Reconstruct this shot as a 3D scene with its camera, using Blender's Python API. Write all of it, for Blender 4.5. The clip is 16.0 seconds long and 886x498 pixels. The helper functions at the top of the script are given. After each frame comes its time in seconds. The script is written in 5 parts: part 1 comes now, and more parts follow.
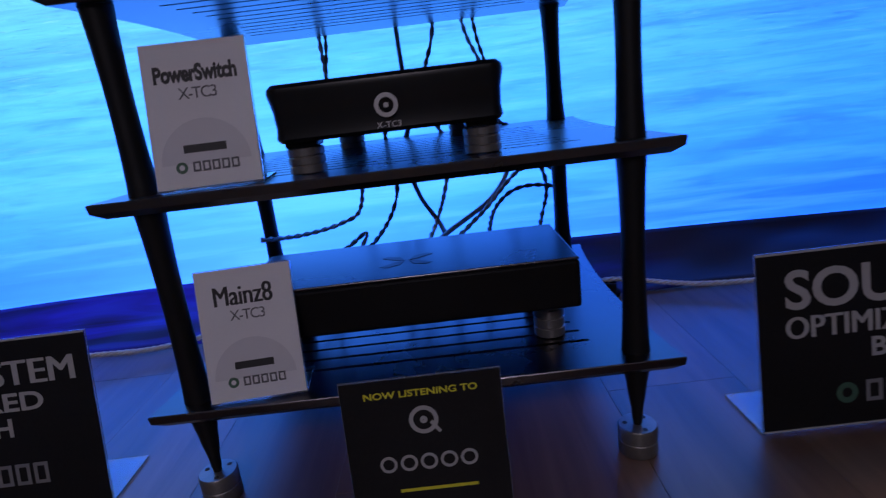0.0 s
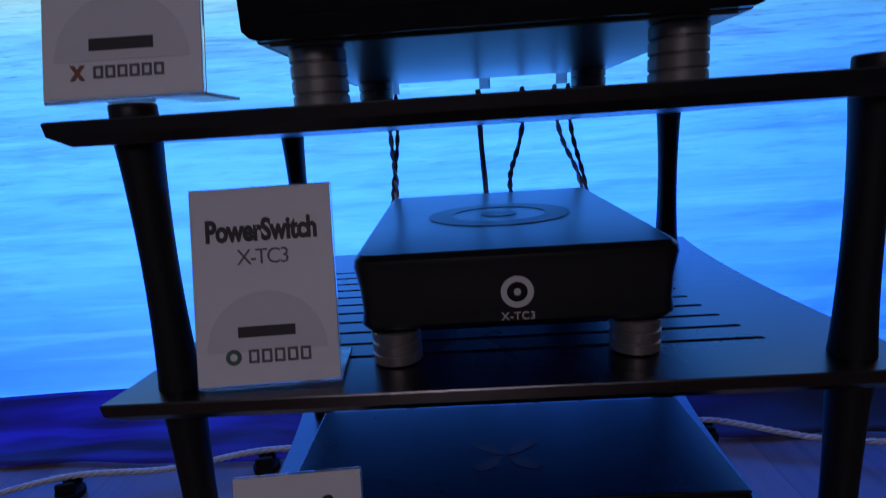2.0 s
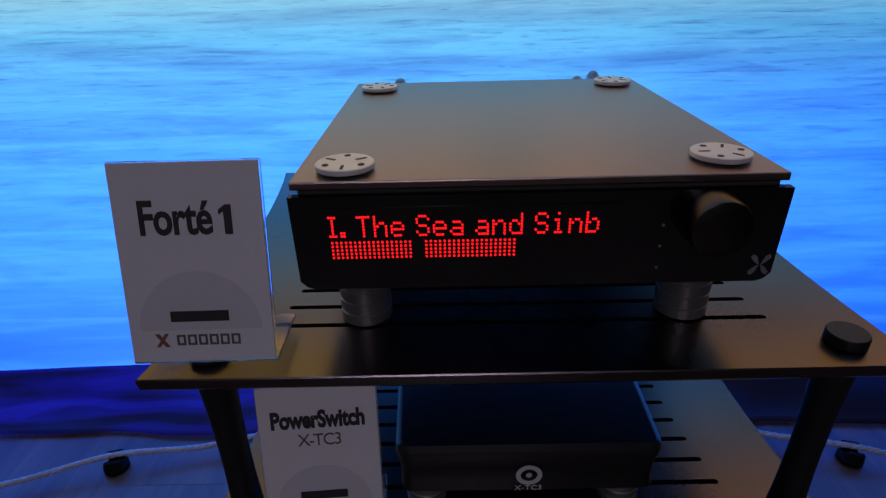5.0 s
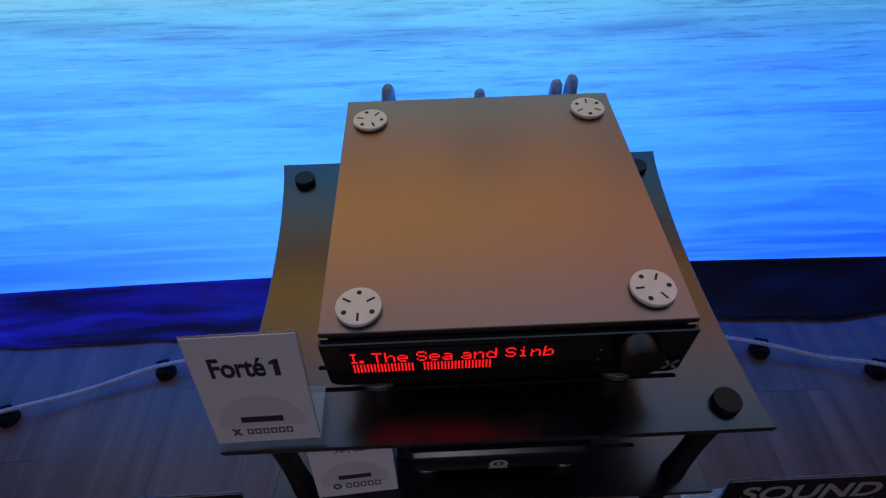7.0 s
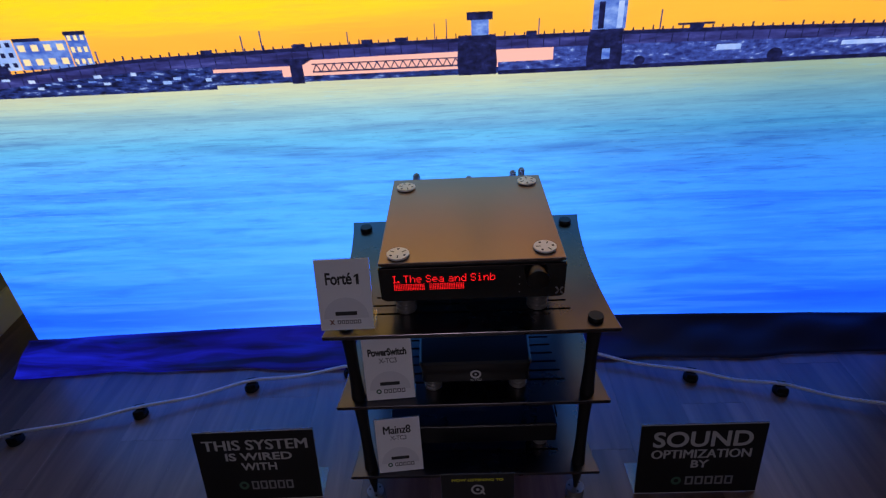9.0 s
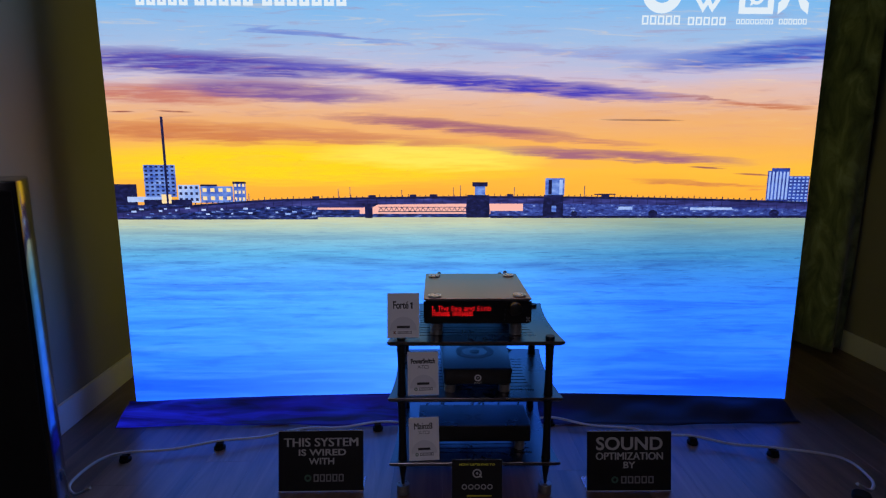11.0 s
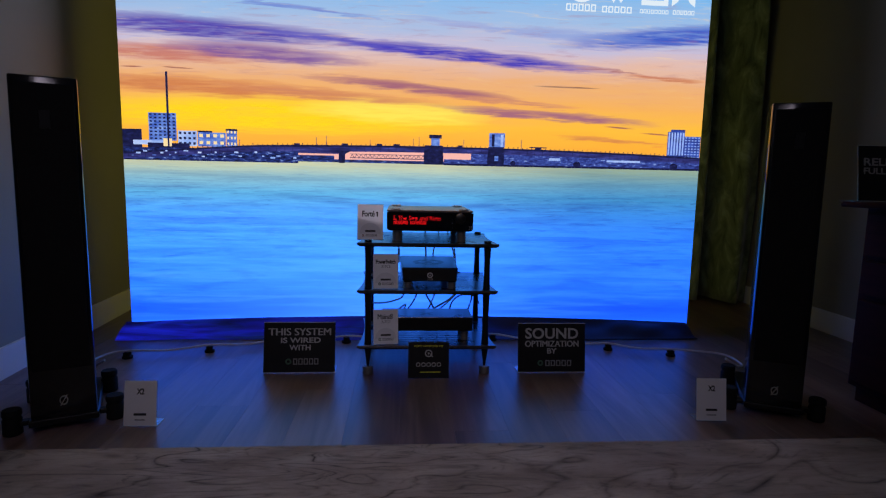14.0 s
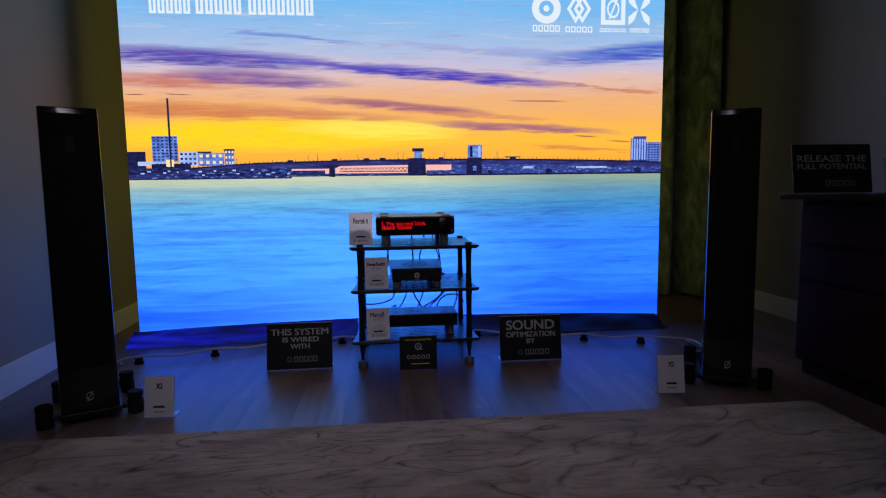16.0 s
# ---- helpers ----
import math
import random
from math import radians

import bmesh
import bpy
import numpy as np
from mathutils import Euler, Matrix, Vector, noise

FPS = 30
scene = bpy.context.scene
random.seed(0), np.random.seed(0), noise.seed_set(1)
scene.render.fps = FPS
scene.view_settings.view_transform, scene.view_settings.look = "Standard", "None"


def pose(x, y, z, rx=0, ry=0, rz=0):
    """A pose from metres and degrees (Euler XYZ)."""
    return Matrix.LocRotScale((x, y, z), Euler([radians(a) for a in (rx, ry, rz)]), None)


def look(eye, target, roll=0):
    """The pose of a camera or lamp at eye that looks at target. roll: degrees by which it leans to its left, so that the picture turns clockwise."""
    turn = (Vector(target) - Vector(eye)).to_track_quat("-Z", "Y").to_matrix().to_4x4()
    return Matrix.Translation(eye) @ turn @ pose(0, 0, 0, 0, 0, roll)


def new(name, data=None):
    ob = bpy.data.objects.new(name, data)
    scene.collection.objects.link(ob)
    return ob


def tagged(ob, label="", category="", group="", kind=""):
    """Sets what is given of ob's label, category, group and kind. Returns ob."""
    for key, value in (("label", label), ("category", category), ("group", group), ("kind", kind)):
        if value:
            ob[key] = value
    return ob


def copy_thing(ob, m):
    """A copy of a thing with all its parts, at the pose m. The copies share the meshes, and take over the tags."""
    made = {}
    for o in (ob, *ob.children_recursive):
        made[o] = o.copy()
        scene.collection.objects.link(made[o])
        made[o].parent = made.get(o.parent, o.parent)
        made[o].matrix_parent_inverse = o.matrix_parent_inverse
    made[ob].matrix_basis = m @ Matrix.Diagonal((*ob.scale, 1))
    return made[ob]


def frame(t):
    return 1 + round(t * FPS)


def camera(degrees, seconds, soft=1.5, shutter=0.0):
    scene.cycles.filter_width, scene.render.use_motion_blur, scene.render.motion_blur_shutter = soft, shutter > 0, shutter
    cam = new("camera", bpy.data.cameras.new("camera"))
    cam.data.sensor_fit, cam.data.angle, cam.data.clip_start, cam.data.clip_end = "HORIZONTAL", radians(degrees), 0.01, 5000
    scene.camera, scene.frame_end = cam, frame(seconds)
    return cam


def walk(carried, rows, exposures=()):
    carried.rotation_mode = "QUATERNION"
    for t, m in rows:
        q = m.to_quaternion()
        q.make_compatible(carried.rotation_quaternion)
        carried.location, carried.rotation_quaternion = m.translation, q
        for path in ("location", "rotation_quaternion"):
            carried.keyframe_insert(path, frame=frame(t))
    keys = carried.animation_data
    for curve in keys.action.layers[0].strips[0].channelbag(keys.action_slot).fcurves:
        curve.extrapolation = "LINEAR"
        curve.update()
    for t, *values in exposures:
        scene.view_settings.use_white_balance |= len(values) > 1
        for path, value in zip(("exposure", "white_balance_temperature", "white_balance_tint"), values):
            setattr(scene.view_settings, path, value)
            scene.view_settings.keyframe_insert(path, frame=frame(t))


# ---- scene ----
cam = camera(77.3, 16.0, soft=1.2, shutter=0.25)
PATH = [
    (0, (0.055, -0.537, 0.431), (0.028, 1.39, -0.104), -6.9),
    (0.5, (0.003, -0.466, 0.386), (-0.121, 1.47, -0.099), -6.2),
    (1, (-0.007, -0.392, 0.409), (-0.107, 1.545, -0.079), -4.8),
    (1.5, (-0.012, -0.363, 0.472), (-0.107, 1.581, 0.011), -4.2),
    (2, (-0.027, -0.356, 0.543), (-0.107, 1.599, 0.128), -3.7),
    (2.5, (-0.033, -0.357, 0.612), (-0.097, 1.601, 0.21), -3.1),
    (2.7, (-0.029, -0.352, 0.634), (-0.118, 1.603, 0.224), -2.9),
    (3, (-0.031, -0.353, 0.653), (-0.108, 1.61, 0.274), -2.8),
    (3.5, (-0.035, -0.351, 0.686), (-0.11, 1.609, 0.294), -2.5),
    (4, (-0.039, -0.354, 0.71), (-0.115, 1.594, 0.267), -2.3),
    (4.2, (-0.042, -0.355, 0.72), (-0.107, 1.581, 0.222), -2.0),
    (6.3, (-0.084, -0.218, 1.077), (-0.065, 1.132, -0.399), -1.6),
    (6.5, (-0.075, -0.21, 1.099), (-0.062, 1.119, -0.396), -1.8),
    (7, (-0.06, -0.236, 1.134), (-0.034, 1.097, -0.357), -1.5),
    (7.5, (-0.054, -0.314, 1.189), (-0.032, 1.059, -0.265), -1.9),
    (8, (-0.056, -0.405, 1.224), (-0.06, 1.043, -0.156), -2.8),
    (8.5, (-0.04, -0.583, 1.258), (-0.08, 0.988, 0.021), -3.5),
    (9, (-0.014, -0.836, 1.272), (-0.077, 0.867, 0.226), -3.2),
    (9.5, (-0.016, -1.072, 1.262), (-0.068, 0.748, 0.435), -2.4),
    (10, (-0.067, -1.313, 1.23), (-0.087, 0.593, 0.626), -1.4),
    (10.2, (-0.09, -1.425, 1.209), (-0.105, 0.514, 0.716), -1.0),
    (12.3, (-0.15, -1.978, 1.152), (-0.061, -0.002, 0.852), 1.8),
    (12.5, (-0.155, -2.011, 1.129), (-0.046, -0.037, 0.822), 1.7),
    (13, (-0.128, -2.064, 1.04), (-0.002, -0.09, 0.74), 1.6),
    (13.5, (-0.124, -2.142, 0.909), (0.009, -0.166, 0.629), 1.4),
    (14, (-0.108, -2.259, 0.829), (0.038, -0.28, 0.578), 1.2),
    (14.5, (-0.103, -2.415, 0.82), (0.037, -0.432, 0.599), 0.8),
    (15, (-0.107, -2.47, 0.815), (0.049, -0.486, 0.617), 0.1),
    (15.5, (-0.102, -2.49, 0.808), (0.072, -0.508, 0.607), -0.5),
    (16, (-0.104, -2.498, 0.802), (0.08, -0.517, 0.601), -0.8),
]
EXPOSURES = [(0, 0.78), (0.5, 0.6), (1.2, 0.4), (2.0, 0.45), (3.0, 0.25), (7.5, 0.15), (10.2, 0.04), (12.5, -0.1), (14.5, -0.02), (16, 0.0)]
walk(cam, [(t, look(eye, target, roll)) for t, eye, target, roll in PATH], EXPOSURES)


# ---- light ----
world = bpy.data.worlds.new("dark_room")
scene.world = world
world.use_nodes = True
world.node_tree.nodes["Background"].inputs["Color"].default_value = (0.02, 0.022, 0.03, 1)
world.node_tree.nodes["Background"].inputs["Strength"].default_value = 0.05

# one unseen lilac ceiling lamp over the listening end, assumed from lit card fronts
lamp = bpy.data.lights.new("ceiling_lamp_light", "AREA")
lamp.shape, lamp.size, lamp.energy, lamp.color, lamp.spread = "DISK", 0.9, 2.6, (0.92, 0.80, 1.0), radians(66)
lamp_ob = new("ceiling_lamp_light", lamp)
lamp_ob.matrix_world = look((-0.2, -3.1, 2.53), (-0.15, -0.25, 0.4))


# ---- small helpers ----
def lin(r, g, b):
    """Linear colour from 0..255 screen values."""
    return tuple((c / 255 / 12.92) if c <= 10 else (((c / 255) + 0.055) / 1.055) ** 2.4 for c in (r, g, b))


def nodes_of(name):
    m = bpy.data.materials.new(name)
    m.use_nodes = True
    nt = m.node_tree
    return m, nt, nt.nodes["Principled BSDF"]


def math_node(nt, op, a, b=None, c=None, clamp=False):
    n = nt.nodes.new("ShaderNodeMath")
    n.operation, n.use_clamp = op, clamp
    for i, v in enumerate((a, b, c)):
        if v is None:
            continue
        if isinstance(v, (int, float)):
            n.inputs[i].default_value = v
        else:
            nt.links.new(v, n.inputs[i])
    return n.outputs[0]


def mix_node(nt, fac, a, b, blend="MIX"):
    n = nt.nodes.new("ShaderNodeMix")
    n.data_type, n.blend_type = "RGBA", blend
    for key, v in ((0, fac), (6, a), (7, b)):
        if isinstance(v, (int, float)):
            n.inputs[key].default_value = v
        elif isinstance(v, tuple):
            n.inputs[key].default_value = (*v[:3], 1)
        else:
            nt.links.new(v, n.inputs[key])
    return n.outputs[2]


def noise_node(nt, vector, scale=5.0, detail=4.0, rough=0.55, distortion=0.0):
    n = nt.nodes.new("ShaderNodeTexNoise")
    n.inputs["Scale"].default_value, n.inputs["Detail"].default_value = scale, detail
    n.inputs["Roughness"].default_value, n.inputs["Distortion"].default_value = rough, distortion
    if vector is not None:
        nt.links.new(vector, n.inputs["Vector"])
    return n.outputs["Fac"]


def ramp_node(nt, fac, stops, interpolation="LINEAR"):
    n = nt.nodes.new("ShaderNodeValToRGB")
    n.color_ramp.interpolation = interpolation
    el = n.color_ramp.elements
    while len(el) < len(stops):
        el.new(0.5)
    for e, (p, c) in zip(el, stops):
        e.position, e.color = p, (*c[:3], 1)
    nt.links.new(fac, n.inputs["Fac"])
    return n.outputs["Color"]


def coords(nt, scale=(1, 1, 1), turn=(0, 0, 0), kind="Object"):
    tc = nt.nodes.new("ShaderNodeTexCoord")
    mp = nt.nodes.new("ShaderNodeMapping")
    mp.inputs["Scale"].default_value = scale
    mp.inputs["Rotation"].default_value = tuple(radians(a) for a in turn)
    nt.links.new(tc.outputs[kind], mp.inputs["Vector"])
    return mp.outputs["Vector"]


def bump_node(nt, bsdf, height, strength, distance):
    b = nt.nodes.new("ShaderNodeBump")
    b.inputs["Strength"].default_value, b.inputs["Distance"].default_value = strength, distance
    nt.links.new(height, b.inputs["Height"])
    nt.links.new(b.outputs["Normal"], bsdf.inputs["Normal"])


def surface(name, c1, c2, rough=0.5, rough2=None, metal=0.0, big=3.0, fine=60.0, stretch=(1, 1, 1), bump=0.1, depth=0.001, coat=0.0, spec=0.5):
    """A worn surface: two colours over a large and a fine noise, uneven gloss, fine relief."""
    m, nt, p = nodes_of(name)
    v = coords(nt, stretch)
    n1, n2 = noise_node(nt, v, big, 5), noise_node(nt, v, fine, 3, 0.6)
    f = math_node(nt, "ADD", math_node(nt, "MULTIPLY", n1, 0.65), math_node(nt, "MULTIPLY", n2, 0.35))
    f = math_node(nt, "MULTIPLY_ADD", f, 2.6, -0.8, clamp=True)
    nt.links.new(mix_node(nt, f, tuple(c1), tuple(c2)), p.inputs["Base Color"])
    r2 = rough + 0.12 if rough2 is None else rough2
    nt.links.new(math_node(nt, "MULTIPLY_ADD", n1, r2 - rough, rough), p.inputs["Roughness"])
    p.inputs["Metallic"].default_value = metal
    p.inputs["Coat Weight"].default_value, p.inputs["Coat Roughness"].default_value = coat, 0.06
    p.inputs["Specular IOR Level"].default_value = spec
    if bump:
        bump_node(nt, p, n2, bump, depth)
    return m


def glow(name, colour, strength=1.0):
    m, nt, p = nodes_of(name)
    p.inputs["Base Color"].default_value = (0.01, 0.01, 0.01, 1)
    p.inputs["Roughness"].default_value = 0.6
    p.inputs["Emission Color"].default_value = (*colour, 1)
    p.inputs["Emission Strength"].default_value = strength
    return m


def part(name, bm, material, parent=None, label="", smooth=False, at=None):
    """Links a bmesh as one mesh object under a thing or a part."""
    me = bpy.data.meshes.new(name)
    bmesh.ops.recalc_face_normals(bm, faces=bm.faces[:])
    bm.to_mesh(me)
    bm.free()
    if smooth:
        for p in me.polygons:
            p.use_smooth = len(p.vertices) < 16
        me.set_sharp_from_angle(angle=radians(38))
    me.materials.append(material)
    return link(name, me, parent, label, at)


def link(name, me, parent=None, label="", at=None):
    ob = new(name, me)
    if parent is not None:
        ob.parent = parent
    if at is not None:
        ob.matrix_local = at
    if label:
        ob["label"] = label
    return ob


def thing(name, m, label, category, group="", kind=""):
    e = new(name)
    e.empty_display_size = 0.05
    e.matrix_world = m
    return tagged(e, label, category, group, kind)


def box_into(bm, x0, x1, y0, y1, z0, z1, bevel=0.0, segments=2, m=None):
    r = bmesh.ops.create_cube(bm, size=1)
    vs = r["verts"]
    bmesh.ops.scale(bm, vec=(x1 - x0, y1 - y0, z1 - z0), verts=vs)
    bmesh.ops.translate(bm, vec=((x0 + x1) / 2, (y0 + y1) / 2, (z0 + z1) / 2), verts=vs)
    if bevel:
        es = {e for v in vs for e in v.link_edges}
        g = bmesh.ops.bevel(bm, geom=list(es), offset=bevel, segments=segments, affect="EDGES", profile=0.5)
        vs = list({v for v in g["verts"]} | {v for v in vs if v.is_valid})
    if m is not None:
        bmesh.ops.transform(bm, matrix=m, verts=[v for v in vs if v.is_valid])
    return bm


def box(x0, x1, y0, y1, z0, z1, bevel=0.0, segments=2):
    return box_into(bmesh.new(), x0, x1, y0, y1, z0, z1, bevel, segments)


def lathe_into(bm, profile, segs=32, centre=(0, 0), m=None):
    """A solid of revolution about z from (radius, z) pairs."""
    rings = []
    for r, z in profile:
        ring = []
        for i in range(segs):
            a = 2 * math.pi * i / segs
            co = Vector((centre[0] + r * math.cos(a), centre[1] + r * math.sin(a), z))
            ring.append(bm.verts.new(m @ co if m is not None else co))
        rings.append(ring)
    for a, b in zip(rings, rings[1:]):
        for i in range(segs):
            bm.faces.new((a[i], a[(i + 1) % segs], b[(i + 1) % segs], b[i]))
    bm.faces.new(rings[0][::-1])
    bm.faces.new(rings[-1])
    return bm


def lathe(profile, segs=32, centre=(0, 0), m=None):
    return lathe_into(bmesh.new(), profile, segs, centre, m)


def prism_into(bm, outline, y0, y1):
    """An outline in x and z, drawn out along y."""
    a = [bm.verts.new((x, y0, z)) for x, z in outline]
    b = [bm.verts.new((x, y1, z)) for x, z in outline]
    bm.faces.new(a)
    bm.faces.new(b[::-1])
    n = len(a)
    for i in range(n):
        bm.faces.new((a[i], b[i], b[(i + 1) % n], a[(i + 1) % n]))
    return bm


def prism(outline, y0, y1):
    return prism_into(bmesh.new(), outline, y0, y1)


def ring_into(bm, cx, cz, r0, r1, y0, y1, segs=40, a0=0.0, a1=360.0, sx=1.0):
    """A flat ring or arc in the x, z plane with depth along y."""
    full = abs(a1 - a0 - 360) < 1e-6
    n = segs if full else segs + 1
    rows = []
    for i in range(n):
        a = radians(a0 + (a1 - a0) * i / segs)
        c, s_ = math.cos(a), math.sin(a)
        rows.append([bm.verts.new((cx + sx * r * c, y, cz + r * s_)) for r, y in ((r0, y0), (r1, y0), (r1, y1), (r0, y1))])
    for i in range(n if full else n - 1):
        p, q = rows[i], rows[(i + 1) % n]
        for k in range(4):
            bm.faces.new((p[k], p[(k + 1) % 4], q[(k + 1) % 4], q[k]))
    if not full:
        bm.faces.new(rows[0])
        bm.faces.new(rows[-1][::-1])
    return bm


def tube(points, radius, strands=1, turns=40.0, wind=0.5, res=6):
    """A cable along smooth points; strands > 1 twists that many wires together."""
    pts = [Vector(p) for p in points]
    dense = []
    n = len(pts)
    for i in range(n - 1):
        p0, p1, p2, p3 = pts[max(i - 1, 0)], pts[i], pts[i + 1], pts[min(i + 2, n - 1)]
        steps = max(4, int((p2 - p1).length / 0.006))
        for k in range(steps):
            t = k / steps
            dense.append(0.5 * ((2 * p1) + (p2 - p0) * t + (2 * p0 - 5 * p1 + 4 * p2 - p3) * t * t + (3 * p1 - p0 - 3 * p2 + p3) * t ** 3))
    dense.append(pts[-1])
    bm = bmesh.new()
    length = [0.0]
    for a, b in zip(dense, dense[1:]):
        length.append(length[-1] + (b - a).length)
    for s_ in range(strands):
        rings = []
        for i, p in enumerate(dense):
            d = (dense[min(i + 1, len(dense) - 1)] - dense[max(i - 1, 0)]).normalized()
            side = d.cross(Vector((0.31, 0.2, 0.93))).normalized()
            up = side.cross(d)
            c, rr = p, radius
            if strands > 1:
                a = 2 * math.pi * (s_ / strands) + length[i] * turns * 2 * math.pi
                rr = radius * 0.56
                c = p + (side * math.cos(a) + up * math.sin(a)) * radius * wind
            rings.append([bm.verts.new(c + (side * math.cos(k * 2 * math.pi / res) + up * math.sin(k * 2 * math.pi / res)) * rr) for k in range(res)])
        for a, b in zip(rings, rings[1:]):
            for k in range(res):
                bm.faces.new((a[k], a[(k + 1) % res], b[(k + 1) % res], b[k]))
        bm.faces.new(rings[0][::-1])
        bm.faces.new(rings[-1])
    return bm


def lettering(name, body, x0, x1, z0, z1, y, material, parent, bold=0.0, spacing=1.0, label=""):
    """Words in the built-in font, fitted into a rectangle of the x, z plane, facing -y."""
    cu = bpy.data.curves.new(name, "FONT")
    wide = "M" in body and bold > 0.0        # an offset closes the notches of this letter
    cu.body, cu.size, cu.offset, cu.extrude, cu.space_character = body, 1.0, 0.0 if wide else bold, 0.02, spacing
    cu.resolution_u = 4
    tmp = bpy.data.objects.new("tmp", cu)
    scene.collection.objects.link(tmp)
    bpy.context.view_layer.update()
    dg = bpy.context.evaluated_depsgraph_get()
    me = bpy.data.meshes.new_from_object(tmp.evaluated_get(dg))
    bpy.data.objects.remove(tmp)
    if wide:
        bm = bmesh.new()
        for k in (-1, 1, 0):
            first = len(bm.verts)
            bm.from_mesh(me)
            bm.verts.ensure_lookup_table()
            bmesh.ops.translate(bm, verts=bm.verts[first:], vec=(k * 0.026, 0, k * 0.006))
        bm.to_mesh(me)
        bm.free()
    co = np.empty(len(me.vertices) * 3)
    me.vertices.foreach_get("co", co)
    co = co.reshape(-1, 3)
    lo, hi = co.min(0), co.max(0)
    out = np.empty_like(co)
    out[:, 0] = x0 + (co[:, 0] - lo[0]) / (hi[0] - lo[0]) * (x1 - x0)
    out[:, 2] = z0 + (co[:, 1] - lo[1]) / (hi[1] - lo[1]) * (z1 - z0)
    out[:, 1] = y - (co[:, 2] - lo[2]) / max(hi[2] - lo[2], 1e-6) * 0.0005
    me.vertices.foreach_set("co", out.ravel())
    me.name = name
    me.materials.clear()
    me.materials.append(material)
    me.update()
    return link(name, me, parent, label)


def wordmark(n, x0, x1, z0, z1, y, material, parent, name="wordmark", label="", stroke=0.24):
    """A brand word as a row of plain hollow blocks."""
    bm = bmesh.new()
    w = (x1 - x0) / (n - 0.25)
    for i in range(n):
        a, b = x0 + i * w, x0 + (i + 0.8) * w
        t = min(b - a, z1 - z0) * stroke
        for k in ((a, a + t, z0, z1), (b - t, b, z0, z1), (a + t, b - t, z1 - t, z1), (a + t, b - t, z0, z0 + t)):
            box_into(bm, k[0], k[1], y - 0.0005, y, k[2], k[3])
    return part(name, bm, material, parent, label)


def bar(name, x0, x1, z0, z1, y, material, parent, label=""):
    return part(name, box(x0, x1, y - 0.0005, y, z0, z1), material, parent, label)


# ---- materials ----
CASE_BLACK = surface("black_satin_case", (0.005, 0.005, 0.006), (0.009, 0.009, 0.01), 0.28, 0.34, 0.0, 6, 900, bump=0.05, depth=0.0002, spec=0.6)
PANEL_BLACK = surface("black_anodised", (0.003, 0.003, 0.0035), (0.006, 0.006, 0.007), 0.3, 0.4, 0.0, 6, 900, bump=0.05, depth=0.0002, spec=0.3)
SHELF_BLACK = surface("black_satin_shelf", (0.1, 0.092, 0.096), (0.135, 0.125, 0.13), 0.24, 0.32, 1.0, 5, 700, bump=0.06, depth=0.0002, spec=0.75)
TOP_SATIN = surface("bead_blasted_lid", (0.272, 0.200, 0.176), (0.320, 0.240, 0.212), 0.34, 0.4, 1.0, 3, 1200, bump=0.05, depth=0.0001, spec=0.8)
POST_BLACK = surface("black_lacquered_post", (0.005, 0.005, 0.006), (0.009, 0.009, 0.01), 0.4, 0.55, 0.0, 8, 300, spec=0.35)
GLOSS_BLACK = surface("black_gloss_glass", (0.004, 0.004, 0.005), (0.006, 0.006, 0.008), 0.08, 0.14, 0.0, 3, 30, bump=0.0)
KNOB = surface("dark_turned_knob", (0.05, 0.048, 0.047), (0.075, 0.07, 0.068), 0.3, 0.42, 1.0, 8, 500, bump=0.04, depth=0.0002)
EMBLEM_MATT = surface("matt_printed_emblem", (0.05, 0.05, 0.052), (0.07, 0.07, 0.072), 0.34, 0.4, 0.35, 6, 900, bump=0.05, depth=0.0002)
LACQUER = surface("black_piano_lacquer", (0.004, 0.004, 0.005), (0.007, 0.007, 0.008), 0.1, 0.17, 0.0, 2, 40, bump=0.0, coat=0.15)
ALU = surface("brushed_aluminium", (0.55, 0.54, 0.52), (0.72, 0.71, 0.69), 0.32, 0.45, 0.9, 20, 400, (1, 1, 6), bump=0.05, depth=0.0002)
BOTTOM_ALU = surface("dull_metal_plate", (0.3, 0.3, 0.31), (0.4, 0.4, 0.41), 0.3, 0.38, 1.0, 6, 600, bump=0.04, depth=0.0002)
DISC_ALU = surface("bead_blasted_aluminium", (0.84, 0.81, 0.78), (0.92, 0.9, 0.87), 0.42, 0.5, 0.25, 30, 900, bump=0.04, depth=0.0001)
FOOT_ALU = surface("ringed_aluminium_foot", (0.2, 0.193, 0.187), (0.3, 0.29, 0.28), 0.35, 0.5, 0.7, 20, 400, bump=0.05, depth=0.0002)
# dark colour put in for the shade inside holes, recesses and gaps
DARK_HOLE = surface("dark_recess", (0.03, 0.03, 0.03), (0.05, 0.05, 0.05), 0.7)
PAPER = surface("printed_card", (0.74, 0.74, 0.76), (0.8, 0.8, 0.82), 0.5, 0.6, 0.0, 8, 500, bump=0.03, depth=0.0001, coat=0.6)
INK = surface("black_ink", (0.015, 0.015, 0.017), (0.03, 0.03, 0.03), 0.5)
GREY_INK = surface("grey_ink", (0.09, 0.09, 0.1), (0.13, 0.13, 0.14), 0.5)
PALE_GREY = surface("pale_grey_ink", (0.62, 0.62, 0.65), (0.67, 0.67, 0.7), 0.5)
GREEN_INK = surface("green_ink", (0.05, 0.12, 0.08), (0.07, 0.15, 0.1), 0.5)
ORANGE_INK = surface("rust_ink", (0.2, 0.08, 0.05), (0.26, 0.1, 0.07), 0.5)
